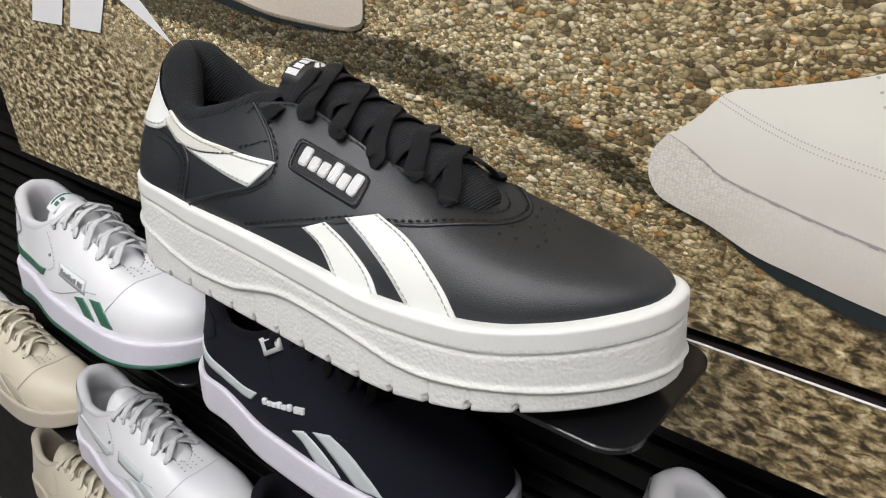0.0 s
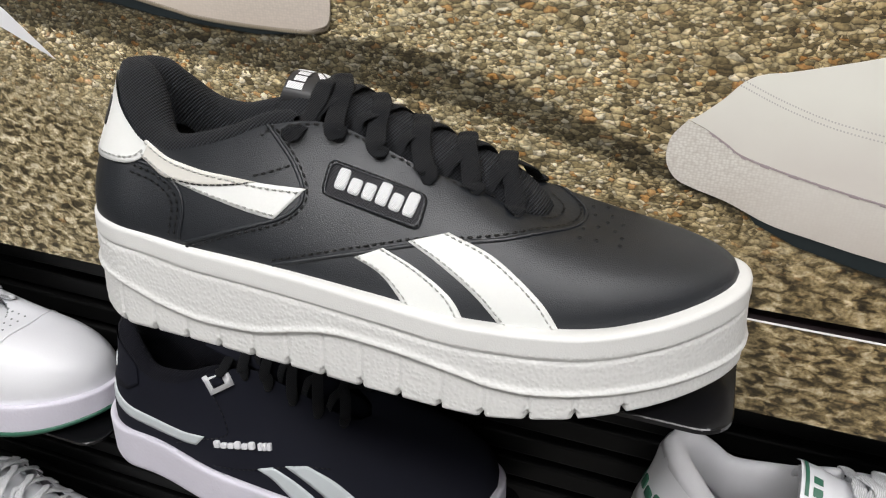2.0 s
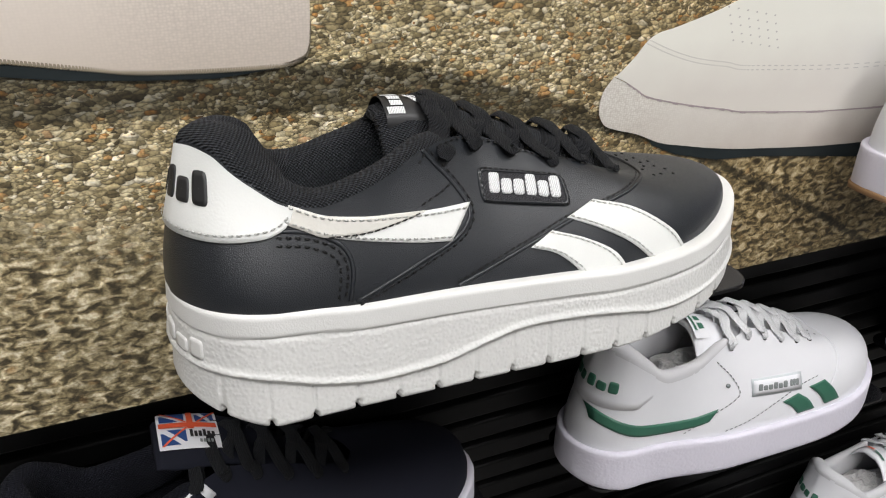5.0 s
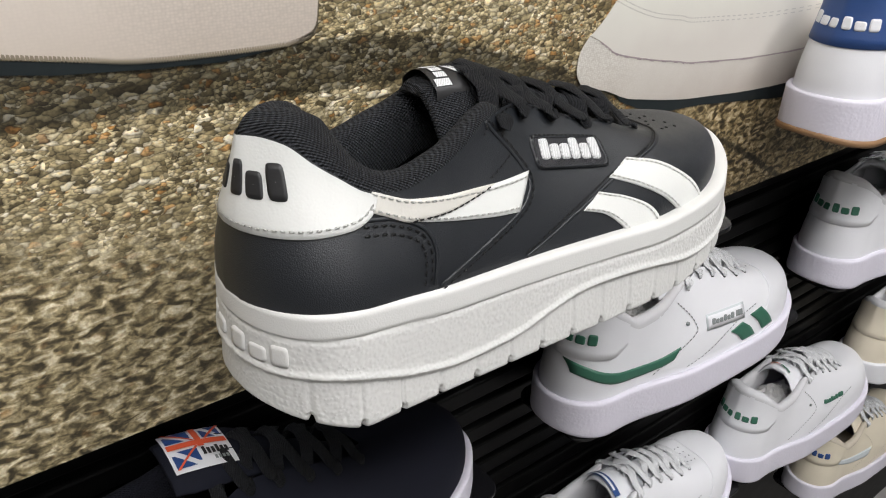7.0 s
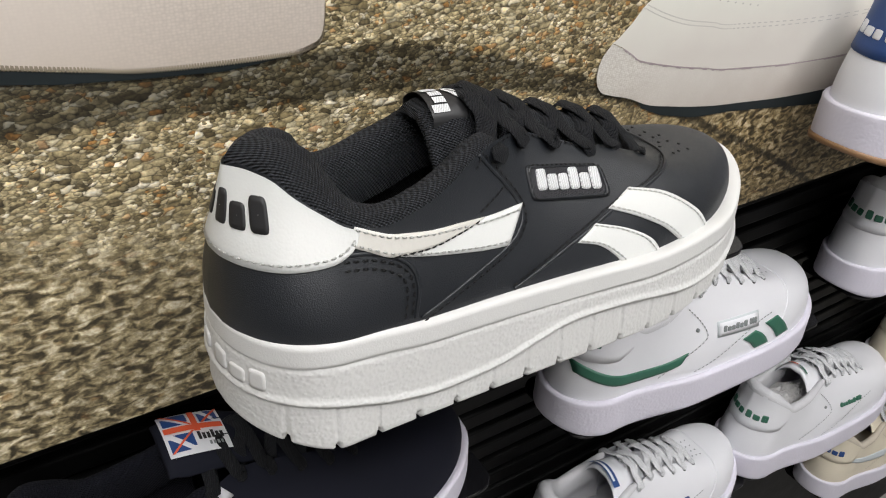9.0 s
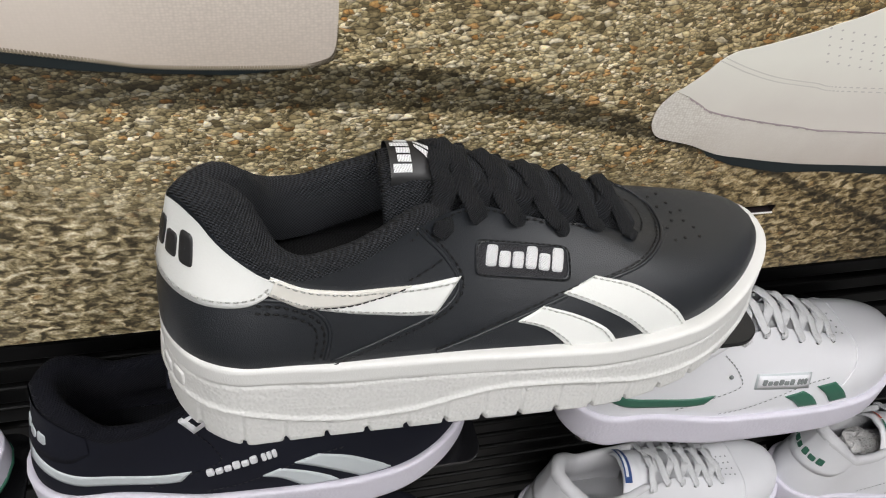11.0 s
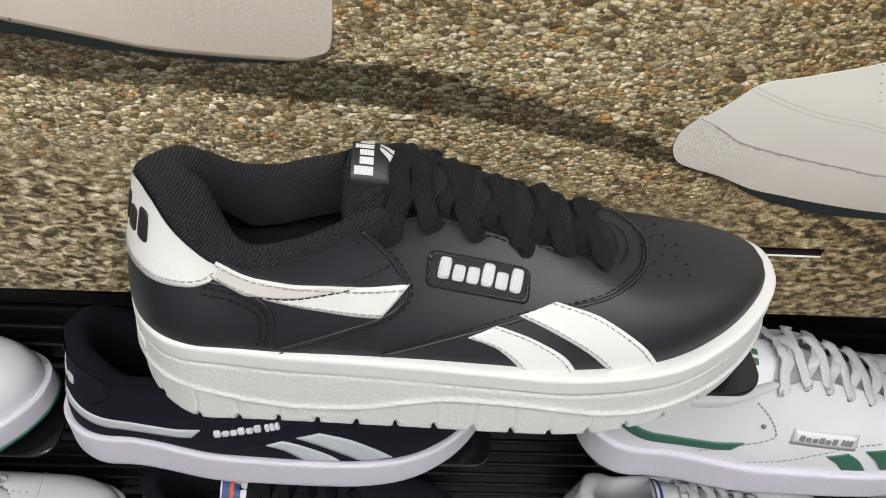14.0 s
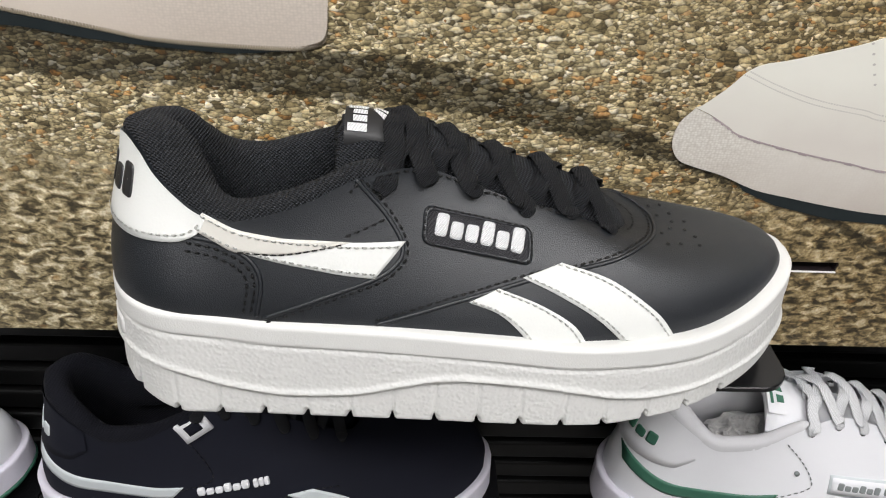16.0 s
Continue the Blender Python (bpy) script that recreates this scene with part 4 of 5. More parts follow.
    tv, tpath = tongue_points(F, 0.0095, wide=0.0225, narrow=0.0150, line=[(0.214, 0.010, 0.0670), (0.196, 0.011, 0.0790), (0.172, 0.012, 0.0860), (0.148, 0.013, 0.0925), (0.126, 0.013, 0.1015), (0.110, 0.013, 0.1050), (0.0945, 0.013, 0.1062)])
    tongue = part("tongue", tv, M_BMESH, sh, "padded black mesh tongue")
    ridge_x, ridge_z = tpath[::-1, 0], tpath[::-1, 2]
    F.over = lambda x, y: float(np.interp(x, ridge_x, ridge_z)) + 0.0062 - 0.012 * ((y - 0.0125) / 0.0215) ** 2

    # white stripes on the forefoot
    s1l, s1r = [(0.1473, 0.0545), (0.1587, 0.0506), (0.1671, 0.0442), (0.1722, 0.0380)], [(0.1585, 0.0592), (0.1749, 0.0537), (0.1884, 0.0465), (0.1955, 0.0375)]
    s2l, s2r = [(0.1677, 0.0626), (0.1830, 0.0564), (0.1979, 0.0485), (0.2105, 0.0378)], [(0.1828, 0.0670), (0.2033, 0.0613), (0.2215, 0.0503), (0.2310, 0.0390)]
    for a, b in ((s1l, s1r), (s2l, s2r)):
        st = part("stripe", patch(F, a, b, 0.0009, 24, 10), M_WLEATHER, sh, "white leather stripe")
        a2, b2 = np.array(a), np.array(b)
        part("stitching", join(stitches(F, a2 + (b2 - a2) * 0.10, 0.0030, off=0.0010, w=0.0007), stitches(F, b2 + (a2 - b2) * 0.10, 0.0030, off=0.0010, w=0.0007)), M_WTHREAD, st)
    # side stripe in two tones
    up_l = [(0.0485, 0.0868), (0.0622, 0.0813), (0.0774, 0.0789), (0.1016, 0.0768), (0.1223, 0.0758)]
    lo_l = [(0.0455, 0.0806), (0.0618, 0.0737), (0.0780, 0.0697), (0.0960, 0.0660), (0.1110, 0.0638)]
    side = part("side_stripe", patch(F, lo_l, up_l, 0.0007, 40, 10), M_WLEATHER, sh, "white leather stripe along the heel side")
    be_l = [(0.0455, 0.0806), (0.0530, 0.0770), (0.0607, 0.0737), (0.0750, 0.0731), (0.0904, 0.0747), (0.1010, 0.0768)]
    be_u = [(0.0485, 0.0868), (0.0560, 0.0836), (0.0622, 0.0813), (0.0774, 0.0789), (0.0900, 0.0778), (0.1014, 0.0769)]
    part("stripe_inlay", patch(F, be_l, be_u, 0.0011, 34, 6), M_BEIGE, side, "pale grey upper part of the stripe")
    ua, la = np.array(up_l), np.array(lo_l)
    part("stitching", join(stitches(F, ua + (la - ua) * 0.14, 0.0030, off=0.0012, w=0.0007), stitches(F, la + (ua - la) * 0.12, 0.0030, off=0.0010, w=0.0007)), M_WTHREAD, side)
    part("seam", stitches(F, be_l[2:], 0.0030, 0.95, off=0.0010, w=0.0006), M_BTHREAD, side)

    # seams and panel edges of the upper
    def ridge(line, r=0.0009, off=0.0001):
        pts = spline(line, 90)
        both = [F.drop(a, b, off) for a, b in pts]
        return tube([b[0] for b in both], r, 6, 0.7, np.array([b[1] for b in both]))

    def shifted(line, d):
        p = spline(line, 60)
        t = np.gradient(p, axis=0)
        t /= np.linalg.norm(t, axis=1)[:, None]
        return p + np.stack([-t[:, 1], t[:, 0]], -1) * d

    quarter = [(0.1036, 0.0985), (0.1090, 0.0920), (0.1145, 0.0857), (0.1195, 0.0785), (0.1214, 0.0735), (0.1200, 0.0693), (0.1132, 0.0644), (0.0953, 0.0580), (0.0690, 0.0478)]
    counter = [(0.0425, 0.0785), (0.0555, 0.0760), (0.0657, 0.0702), (0.0690, 0.0618), (0.0668, 0.0490)]
    fox = [(0.1120, 0.0460), (0.1321, 0.0518), (0.1525, 0.0572), (0.1692, 0.0615), (0.1824, 0.0640)]
    part("panel_edge", join(ridge(quarter), ridge(counter), ridge(fox)), M_LEATHER, sh, "raised black leather panel edges")
    part("stitching", join(stitches(F, shifted(quarter, 0.0018)), stitches(F, shifted(counter, -0.0022)), stitches(F, shifted(counter, -0.0050)),
                           stitches(F, shifted(fox, 0.0020)), stitches(F, [(0.1000, 0.0790), (0.1080, 0.0815), (0.1150, 0.0840)])), M_BTHREAD, sh, "black stitching")
    # front end of the lace panel, over the toe
    def over(pts, r):
        p = [F.sit(q, 0.0002) for q in spline(pts, 60)]
        return tube([a for a, _ in p], r, 6, 0.7, np.array([n for _, n in p]))

    front = [tuple(F.drop(0.1824, 0.0640)[0]), tuple(F.drop(0.1960, 0.0660)[0]), (0.2080, -0.0205, 0.0670), (0.2190, -0.0115, 0.0680), (0.2260, 0.0000, 0.0680), (0.2285, 0.0125, 0.0680), (0.2255, 0.0215, 0.0680), (0.2150, 0.0295, 0.0680), (0.1990, 0.0350, 0.0680)]
    part("panel_edge", over(front, 0.0009), M_LEATHER, sh)
    fr = np.array(front)
    hub = np.array([0.2040, 0.0110, 0.0720])
    part("stitching", join(stitches(F, None, placed=fr + np.array([-0.0022, 0.0006, 0.001])), stitches(F, None, placed=hub + (fr[3:8] - hub) * np.array([0.62, 0.62, 1])),
                           stitches(F, None, placed=hub + (fr[3:8] - hub) * np.array([0.40, 0.52, 1]))), M_BTHREAD, sh)

    # stitched edge of the lace panel
    for sd in (SIDE_OUT, SIDE_IN):
        pts = []
        for f in np.linspace(0.0, 0.98, 22):
            x, z, w = throat_mid(F, f)
            wob = 0.0012 * math.sin(f * 34.0)
            pts.append((x, sd * (w + 0.0016 + wob) + float(F.tm(x / L)), z - 0.0008))
        part("stitching", stitches(F, None, 0.0034, placed=pts, off=0.0006), M_BTHREAD, sh)

    # holes over the toes
    discs = []
    for x, y in ((0.2352, 0.0064), (0.2378, 0.0123), (0.2300, 0.0010), (0.2305, -0.0083), (0.2368, -0.0061), (0.2455, 0.0018), (0.2419, 0.0065), (0.2460, -0.0048),
                 (0.2320, 0.0160), (0.2385, 0.0190), (0.2440, 0.0140), (0.2300, 0.0225), (0.2360, 0.0255)):
        p, n = F.sit((x, y, 0.070), 0.0)
        discs += eyelet_holes({0: [(p - n * 0.0002, n)]}, 0.0008)
    part("vent_holes", join(*discs), M_HOLE, sh, "small vent holes over the toes")

    # patch with a bar mark
    def round_rect(u):
        """Outline of the patch, u from 0 to 1."""
        c = [np.array(q) for q in ((0.1282, 0.0744), (0.1712, 0.0660), (0.1714, 0.0768), (0.1290, 0.0866))]
        r = 0.0032
        pts = []
        for i in range(4):
            a, b, d = c[i - 1], c[i], c[(i + 1) % 4]
            e1, e2 = (a - b) / np.linalg.norm(a - b), (d - b) / np.linalg.norm(d - b)
            for t in np.linspace(0, 1, 6):
                pts.append((1 - t) ** 2 * (b + e1 * r) + 2 * t * (1 - t) * b + t * t * (b + e2 * r))
        return np.array(pts)

    rim = round_rect(0)
    cc = rim.mean(axis=0)
    rings = []
    for k, off in ((1.0, -0.0005), (1.0, 0.0008), (0.90, 0.0012), (0.86, 0.0012), (0.84, 0.0004), (0.5, 0.0004), (0.02, 0.0004)):
        rings.append([F.drop(*(cc + (q - cc) * np.array([1 - (1 - k) * 0.45 if k > 0.8 else k, k])), off)[0] for q in rim])
    badge = part("badge", grid(rings[:5], wrap_v=True), M_LEATHER, sh, "raised rounded badge frame")
    part("badge_field", grid(rings[4:], wrap_v=True), M_PATCH, badge, "charcoal woven field of the badge")
    part("stitching", stitches(F, [tuple(cc + (q - cc) * np.array([0.978, 0.95])) for q in np.vstack([rim, rim[:1]])], 0.0027, off=0.0011, curved=False, w=0.0007), M_BTHREAD, badge)
    for vf in bars(F, 0.1322, 0.0767, 0.1678, 0.0694, 0.0074, 6, 0.0013):
        part("bar", vf, M_EMBROID, badge, "white embroidered bar")

    # heel tab
    sa = np.linspace(0, 0.30, 160)
    ring = F.surf(SIDE_OUT, sa, 0.6)
    arc = np.concatenate([[0], np.cumsum(np.linalg.norm(np.diff(ring[:, :2], axis=0), axis=1))])

    def on_heel(a, z, off):
        """A point on the heel: a metres round from its middle (outer side plus), at height z."""
        s = float(np.interp(abs(a), arc, sa))
        side = SIDE_OUT if a >= 0 else SIDE_IN
        bb = np.linspace(0, 1, 60)
        col = F.surf(side, np.full(60, s), bb)
        b = float(np.interp(z, col[:, 2], bb))
        p = F.surf(side, np.array([s]), b)[0]
        q, n = F.sit(p, 0.0)
        out = np.array([p[0] - 0.045, p[1], 0.0])
        if np.dot(n, out) < 0:
            n = -n
        return np.array(q) + n * off

    end = float(np.interp(0.0500, ring[:, 0], arc))
    tab_low = mono((0, 0.5, 0.80, 0.92, 0.98, 1), (0.0762, 0.0760, 0.0765, 0.0785, 0.0820, 0.0850))
    rows = []
    for u in np.linspace(-1, 1, 61):
        a = u * end
        s = float(np.interp(abs(a), arc, sa))
        top = float(F.surf(SIDE_OUT, np.array([s]), 1.0)[0][2]) - 0.0012
        low = float(tab_low(abs(u)))
        zz = np.linspace(low, max(top, low + 0.001), 10)
        rows.append([on_heel(a, zz[0], -0.0008)] + [on_heel(a, z, 0.0012) for z in zz])
    rows = [[on_heel(-end, 0.0850 + i * 0.0003, -0.0008) for i in range(11)]] + rows + [[on_heel(end, 0.0850 + i * 0.0003, -0.0008) for i in range(11)]]
    tab = part("heel_tab", grid(rows), M_WLEATHER, sh, "white leather heel tab")
    part("stitching", stitches(F, None, 0.0030, off=0.0016, w=0.0007, placed=[on_heel(u * end, float(tab_low(abs(u))) + 0.0022, 0.0) for u in np.linspace(-0.97, 0.97, 30)]), M_WTHREAD, tab)
    for vf in bars(F, -0.0265, 0.0868, 0.0275, 0.0868, 0.0118, 6, 0.0017, place=lambda a, z, off: on_heel(a, z, max(off, 0.0006)), heights=(1.0, 0.74, 0.74, 1.0, 0.74, 1.0)):
        part("bar", vf, M_INK, tab, "black printed bar")

    # raised bars on the back of the sole
    def on_sole(a, z, off):
        s = np.interp(abs(a), arc * 1.12, sa)
        x, y = F.outline(SIDE_OUT if a >= 0 else SIDE_IN, np.array([s]))
        x, y = float(x[0]), float(y[0])
        f = z / 0.047
        r = math.hypot(x - 0.035, y)
        k = 1 - (0.0005 + 0.0035 * f - off) / r
        return np.array([0.035 + (x - 0.035) * k, y * k, z])

    for vf in bars(F, -0.0245, 0.0295, 0.0245, 0.0295, 0.0082, 6, 0.0012, place=on_sole, heights=(1.0, 0.74, 0.74, 1.0, 0.74, 1.0)):
        part("raised_bar", vf, M_RUBBER, sole)

    # laces
    outer = [(0.2045, -0.0105, 0.0705), (0.1865, -0.0088, 0.0772), (0.1680, -0.0119, 0.0800), (0.1480, -0.0125, 0.0888), (0.1310, -0.0152, 0.0945), (0.1145, -0.0218, 0.0945)]
    eyes = {SIDE_OUT: [F.sit(q, 0.0002) for q in outer],
            SIDE_IN: [F.sit((x + 0.001, -y + 2 * float(F.tm(x / L)), z), 0.0002) for x, y, z in outer]}
    for vf in eyelet_holes(eyes, 0.0015):
        part("eyelet", vf, M_HOLE, sh)
    for vf in lace_bands(F, eyes, 0.0042, flat=0.2):
        part("lace", vf, M_BLACE, sh, "flat black lace")

    # label at the top of the tongue
    def on_tongue(x, y, off):
        """A point on the tongue's top: y across from its middle line."""
        k = float(np.interp(x, ridge_x, np.arange(len(tpath))[::-1]))
        f = k / (len(tpath) - 1)
        c, z = (float(np.interp(k, range(len(tpath)), tpath[:, i])) for i in (1, 2))
        return np.array([x, c + y * (1 - 0.12 * (y / 0.0225) ** 2), z - tongue_arch(f) * (y / 0.0225) ** 2 + 0.0048 + off])

    rows = [[on_tongue(x, y, -0.003 if e else 0.0006) for y, e in [(-0.0125, 1)] + [(v, 0) for v in np.linspace(-0.0125, 0.0125, 14)] + [(0.0125, 1)]] for x in np.linspace(0.0975, 0.1230, 10)]
    part("tongue_label", grid(rows), M_INK, tongue, "black satin label")
    for i in range(6):
        y, hh = -0.0110 + i * 0.0037, 0.0075 if i % 3 == 0 else 0.0055
        part("label_bar", grid([[on_tongue(x, v, 0.0011) for v in np.linspace(y, y + 0.0029, 3)] for x in np.linspace(0.1062 - hh, 0.1062, 4)]), M_EMBROID, tongue, "white printed bar")
    for y0, y1, w in ((-0.0100, 0.0000, 0.0050), (-0.0040, 0.0035, 0.0032)):
        part("label_stripe", grid([[on_tongue(x, y0 + (y1 - y0) * t + v, 0.0011) for v in np.linspace(0, w * (1 - 0.55 * t), 3)] for t, x in zip(np.linspace(0, 1, 6), np.linspace(0.1165, 0.1085, 6))]), M_EMBROID, tongue, "white printed stripe")
    return sh, F


platform, PF = platform_shoe()


# ---- the other shoes ----
def sneaker(x, z, label, upper, sole_m, lace_m, lining_m, stripe=None, stripe_style="pair", side=None, side_style="band", heel=None, heel_bars=None,
            badge=None, badge_bars=None, foxing=None, toe_cap=None, outsole=None, tongue_label=None, y=0.083, L=0.298, sole_h=0.032, group="shoes on the black slat wall",
            buckle=None, bars_at=(0.139, 0.0712, 0.167, 0.0682), tongue_back=0.024, tongue_lift=0.012, end_flag=False, tongue_line=None, tongue_m=None, plate=True, tip=-3.5, name="sneaker"):
    """One low sneaker, heel at x, ground at height z (from the base), parallel to the wall."""
    h = sole_h
    F = Form(L=L, outer=0.0505, inner=0.0470, heel=0.0368, flare=0.0030, throat=0.70, bend=0.012,
             sole=((0, 0.12, 0.4, 0.7, 1), (h + 0.003, h + 0.002, h - 0.001, h - 0.003, h - 0.001)), ground=((0, 0.05, 0.12, 0.70, 0.85, 1), (0.006, 0.002, 0, 0, 0.004, 0.012)),
             collar=((0.06, 0.10, 0.15, 0.21, 0.29, 0.37, 0.44, 0.55, 0.65, 0.73), (0.110, 0.106, 0.096, 0.085, 0.088, 0.098, 0.104, 0.093, 0.080, 0.069)),
             width=((0.07, 0.085, 0.12, 0.18, 0.27, 0.36, 0.44, 0.55, 0.64, 0.685, 0.70), (0, 0.013, 0.0235, 0.0290, 0.0300, 0.0260, 0.0210, 0.0175, 0.0140, 0.009, 0)), fat=(0.15, 0.22, 0.32, 0.5, 0.55))
    sh = thing(name, pose(x, y, BASE + z, tip, 0, 0), label, "shoe", group)
    uv = F.upper(64, 18)
    part("upper", uv, upper, sh)
    lev = [(0.0, 0.010), (0.0, 0.003), (0.05, 0.0010)] + [(f, 0.0004 + 0.0006 * f) for f in np.linspace(0.12, 0.94, 9)] + [(0.98, 0.0016), (1.0, 0.0032), (0.99, 0.0050), (0.85, 0.010)]

    def groove(side_, s, xx, yy, zz, f):
        return -0.0008 * math.exp(-((f - 0.80) / 0.03) ** 2)

    rows = sole_ring(F, 90, lev, groove)
    v, f = grid(rows, wrap_u=True)
    f.append(tuple(i * len(lev) for i in range(len(rows))))
    sole = part("sole", (v, f), sole_m, sh)
    if outsole:
        lo = sole_ring(F, 60, [(0.0, 0.006), (-0.004, 0.0020), (0.0, -0.0004), (0.12, -0.0006), (0.15, 0.0006)])
        v, f = grid(lo, wrap_u=True)
        f.append(tuple(i * 5 for i in range(len(lo))))
        part("outsole", (v, f), outsole, sh)
    roll, hang = padded_collar(F, 0.40, (1.0, 0.72, 0.5), (0.8, 0.75, 0.6), 30, h + 0.008)
    part("lining", hang, lining_m, sh)
    part("insole", insole(F, h + 0.009), lining_m, sh)
    part("collar", roll, lining_m, sh)
    F.arch = 0.4 if end_flag else 1.0
    tv, tp = tongue_points(F, 0.007, back=tongue_back, lift=tongue_lift, wide=0.025, line=tongue_line)
    tongue = part("tongue", tv, tongue_m or upper, sh)
    eyes = eyelet_line(F, 6, 0.0075)
    for vf in eyelet_holes(eyes, 0.0018):
        part("eyelet", vf, M_HOLE, sh)
    for vf in lace_bands(F, eyes, 0.0036, flat=0.25):
        part("lace", vf, lace_m, sh)
    d = -(0.0425 - h)
    mv = lambda pts, k=0.0: [(a, b + d + k) for a, b in pts]
    if stripe:
        if stripe_style == "pair":
            sets = (([(0.1473, 0.0545), (0.1587, 0.0506), (0.1671, 0.0442), (0.1722, 0.0400)], [(0.1585, 0.0592), (0.1749, 0.0537), (0.1884, 0.0465), (0.1955, 0.0400)]),
                    ([(0.1677, 0.0626), (0.1830, 0.0564), (0.1979, 0.0485), (0.2100, 0.0400)], [(0.1828, 0.0670), (0.2033, 0.0613), (0.2215, 0.0503), (0.2310, 0.0410)]))
        else:
            sets = (([(0.1640, 0.0565), (0.1730, 0.0505), (0.1800, 0.0430)], [(0.1790, 0.0600), (0.1890, 0.0530), (0.1970, 0.0430)]),
                    ([(0.1900, 0.0625), (0.2000, 0.0540), (0.2080, 0.0435)], [(0.2060, 0.0640), (0.2160, 0.0545), (0.2240, 0.0440)]))
        for a, b in sets:
            part("stripe", patch(F, mv(a), mv(b), 0.0009, 16, 6), stripe, sh)
    if side:
        if side_style == "band":
            u = [(0.040, 0.0835), (0.0622, 0.0760), (0.0774, 0.0735), (0.1016, 0.0728), (0.1203, 0.0728)]
            l = [(0.036, 0.0790), (0.0618, 0.0675), (0.0780, 0.0640), (0.0960, 0.0625), (0.1110, 0.0625)]
        else:
            u = [(0.012, 0.0760), (0.035, 0.0660), (0.060, 0.0610), (0.085, 0.0605), (0.1050, 0.0640)]
            l = [(0.012, 0.0670), (0.035, 0.0570), (0.060, 0.0525), (0.085, 0.0530), (0.0980, 0.0555)]
        part("side_stripe", patch(F, mv(l), mv(u), 0.0008, 26, 5), side, sh)
    # panel edges and seams
    line = lambda pts: stitches(F, mv(pts), 0.0040, 0.7)
    thread = foxing or upper
    part("stitching", join(line([(0.1045, 0.0990), (0.1153, 0.0880), (0.1225, 0.0770), (0.1218, 0.0700), (0.1000, 0.0600), (0.0750, 0.0470)]),
                           line([(0.1120, 0.0450), (0.1354, 0.0499), (0.1631, 0.0603), (0.1816, 0.0664), (0.2000, 0.0690)])), thread, sh)
    sa = np.linspace(0, 0.30, 120)
    ring = F.surf(SIDE_OUT, sa, 0.6)
    arc = np.concatenate([[0], np.cumsum(np.linalg.norm(np.diff(ring[:, :2], axis=0), axis=1))])

    def on_heel(a, zz, off):
        s = float(np.interp(abs(a), arc, sa))
        bb = np.linspace(0, 1, 40)
        sd = SIDE_OUT if a >= 0 else SIDE_IN
        col = F.surf(sd, np.full(40, s), bb)
        p = F.surf(sd, np.array([s]), float(np.interp(zz, col[:, 2], bb)))[0]
        q, n = F.sit(p, 0.0)
        if np.dot(n, np.array([p[0] - 0.045, p[1], 0.0])) < 0:
            n = -n
        return np.array(q) + n * off

    if heel:
        rows = []
        end = 0.050
        for u in np.linspace(-1, 1, 33):
            s = float(np.interp(abs(u) * end, arc, sa))
            top = float(F.surf(SIDE_OUT, np.array([s]), 1.0)[0][2]) - 0.0012
            lo = 0.067 + 0.008 * max(0, abs(u) - 0.8) / 0.2
            rows.append([on_heel(u * end, lo, -0.0006)] + [on_heel(u * end, q, 0.0010) for q in np.linspace(lo, max(top, lo + 0.001), 7)])
        part("heel_tab", grid(rows), heel, sh)
    if heel_bars:
        for vf in bars(F, -0.026, 0.0780, 0.026, 0.0780, 0.0085, 6, 0.0016, place=lambda a, zz, off: on_heel(a, zz, max(off, 0.0006)), heights=(1.0, 0.74, 0.74, 1.0, 0.74, 1.0)):
            part("bar", vf, heel_bars, sh)
    if upper is M_WHITE:
        p, n = F.drop(0.1135, 0.0800 + d, 0.0006)
        part("punched_hole", join(*eyelet_holes({0: [(p, n)]}, 0.0016)), M_GRAYTXT, sh)
    if badge:
        part("badge_rim", patch(F, mv([(0.1345, 0.0677), (0.155, 0.0654), (0.1815, 0.0630)]), mv([(0.1345, 0.0803), (0.155, 0.0784), (0.1815, 0.0758)]), 0.0009, 12, 4), M_SILVER, sh)
        part("badge", patch(F, mv([(0.136, 0.0690), (0.155, 0.0668), (0.180, 0.0645)]), mv([(0.136, 0.0790), (0.155, 0.0770), (0.180, 0.0745)]), 0.0014, 12, 4), badge, sh)
    if badge_bars:
        bx0, bz0, bx1, bz1 = bars_at
        for vf in bars(F, bx0, bz0 + d, bx1, bz1 + d, 0.0048, 6, 0.0019):
            part("bar", vf, badge_bars, sh)
        k = 0.31
        for vf in bars(F, bx1 + 0.002, bz1 + d, bx1 + 0.002 + (bx1 - bx0) * k, bz1 + d + (bz1 - bz0) * k, 0.0048, 3, 0.0019, heights=(1.0,)):
            part("bar", vf, badge_bars, sh)
    if toe_cap:
        pts = [F.sit(q, 0.0003) for q in spline([(0.205, -0.040, h + 0.006), (0.220, -0.030, h + 0.022), (0.226, -0.012, h + 0.029), (0.228, 0.006, h + 0.030), (0.224, 0.026, h + 0.024), (0.212, 0.038, h + 0.008)], 50)]
        part("toe_seam", tube([p for p, _ in pts], 0.0010, 6, 0.6, np.array([n for _, n in pts])), toe_cap, sh)
        holes = []
        for i in range(4):
            for j in range(5):
                p, n = F.sit((0.196 + 0.006 * j, -0.012 + 0.007 * i, h + 0.04), 0.0)
                holes += eyelet_holes({0: [(p - n * 0.0003, n)]}, 0.0008)
        part("vent_holes", join(*holes), M_GRAYTXT, sh)
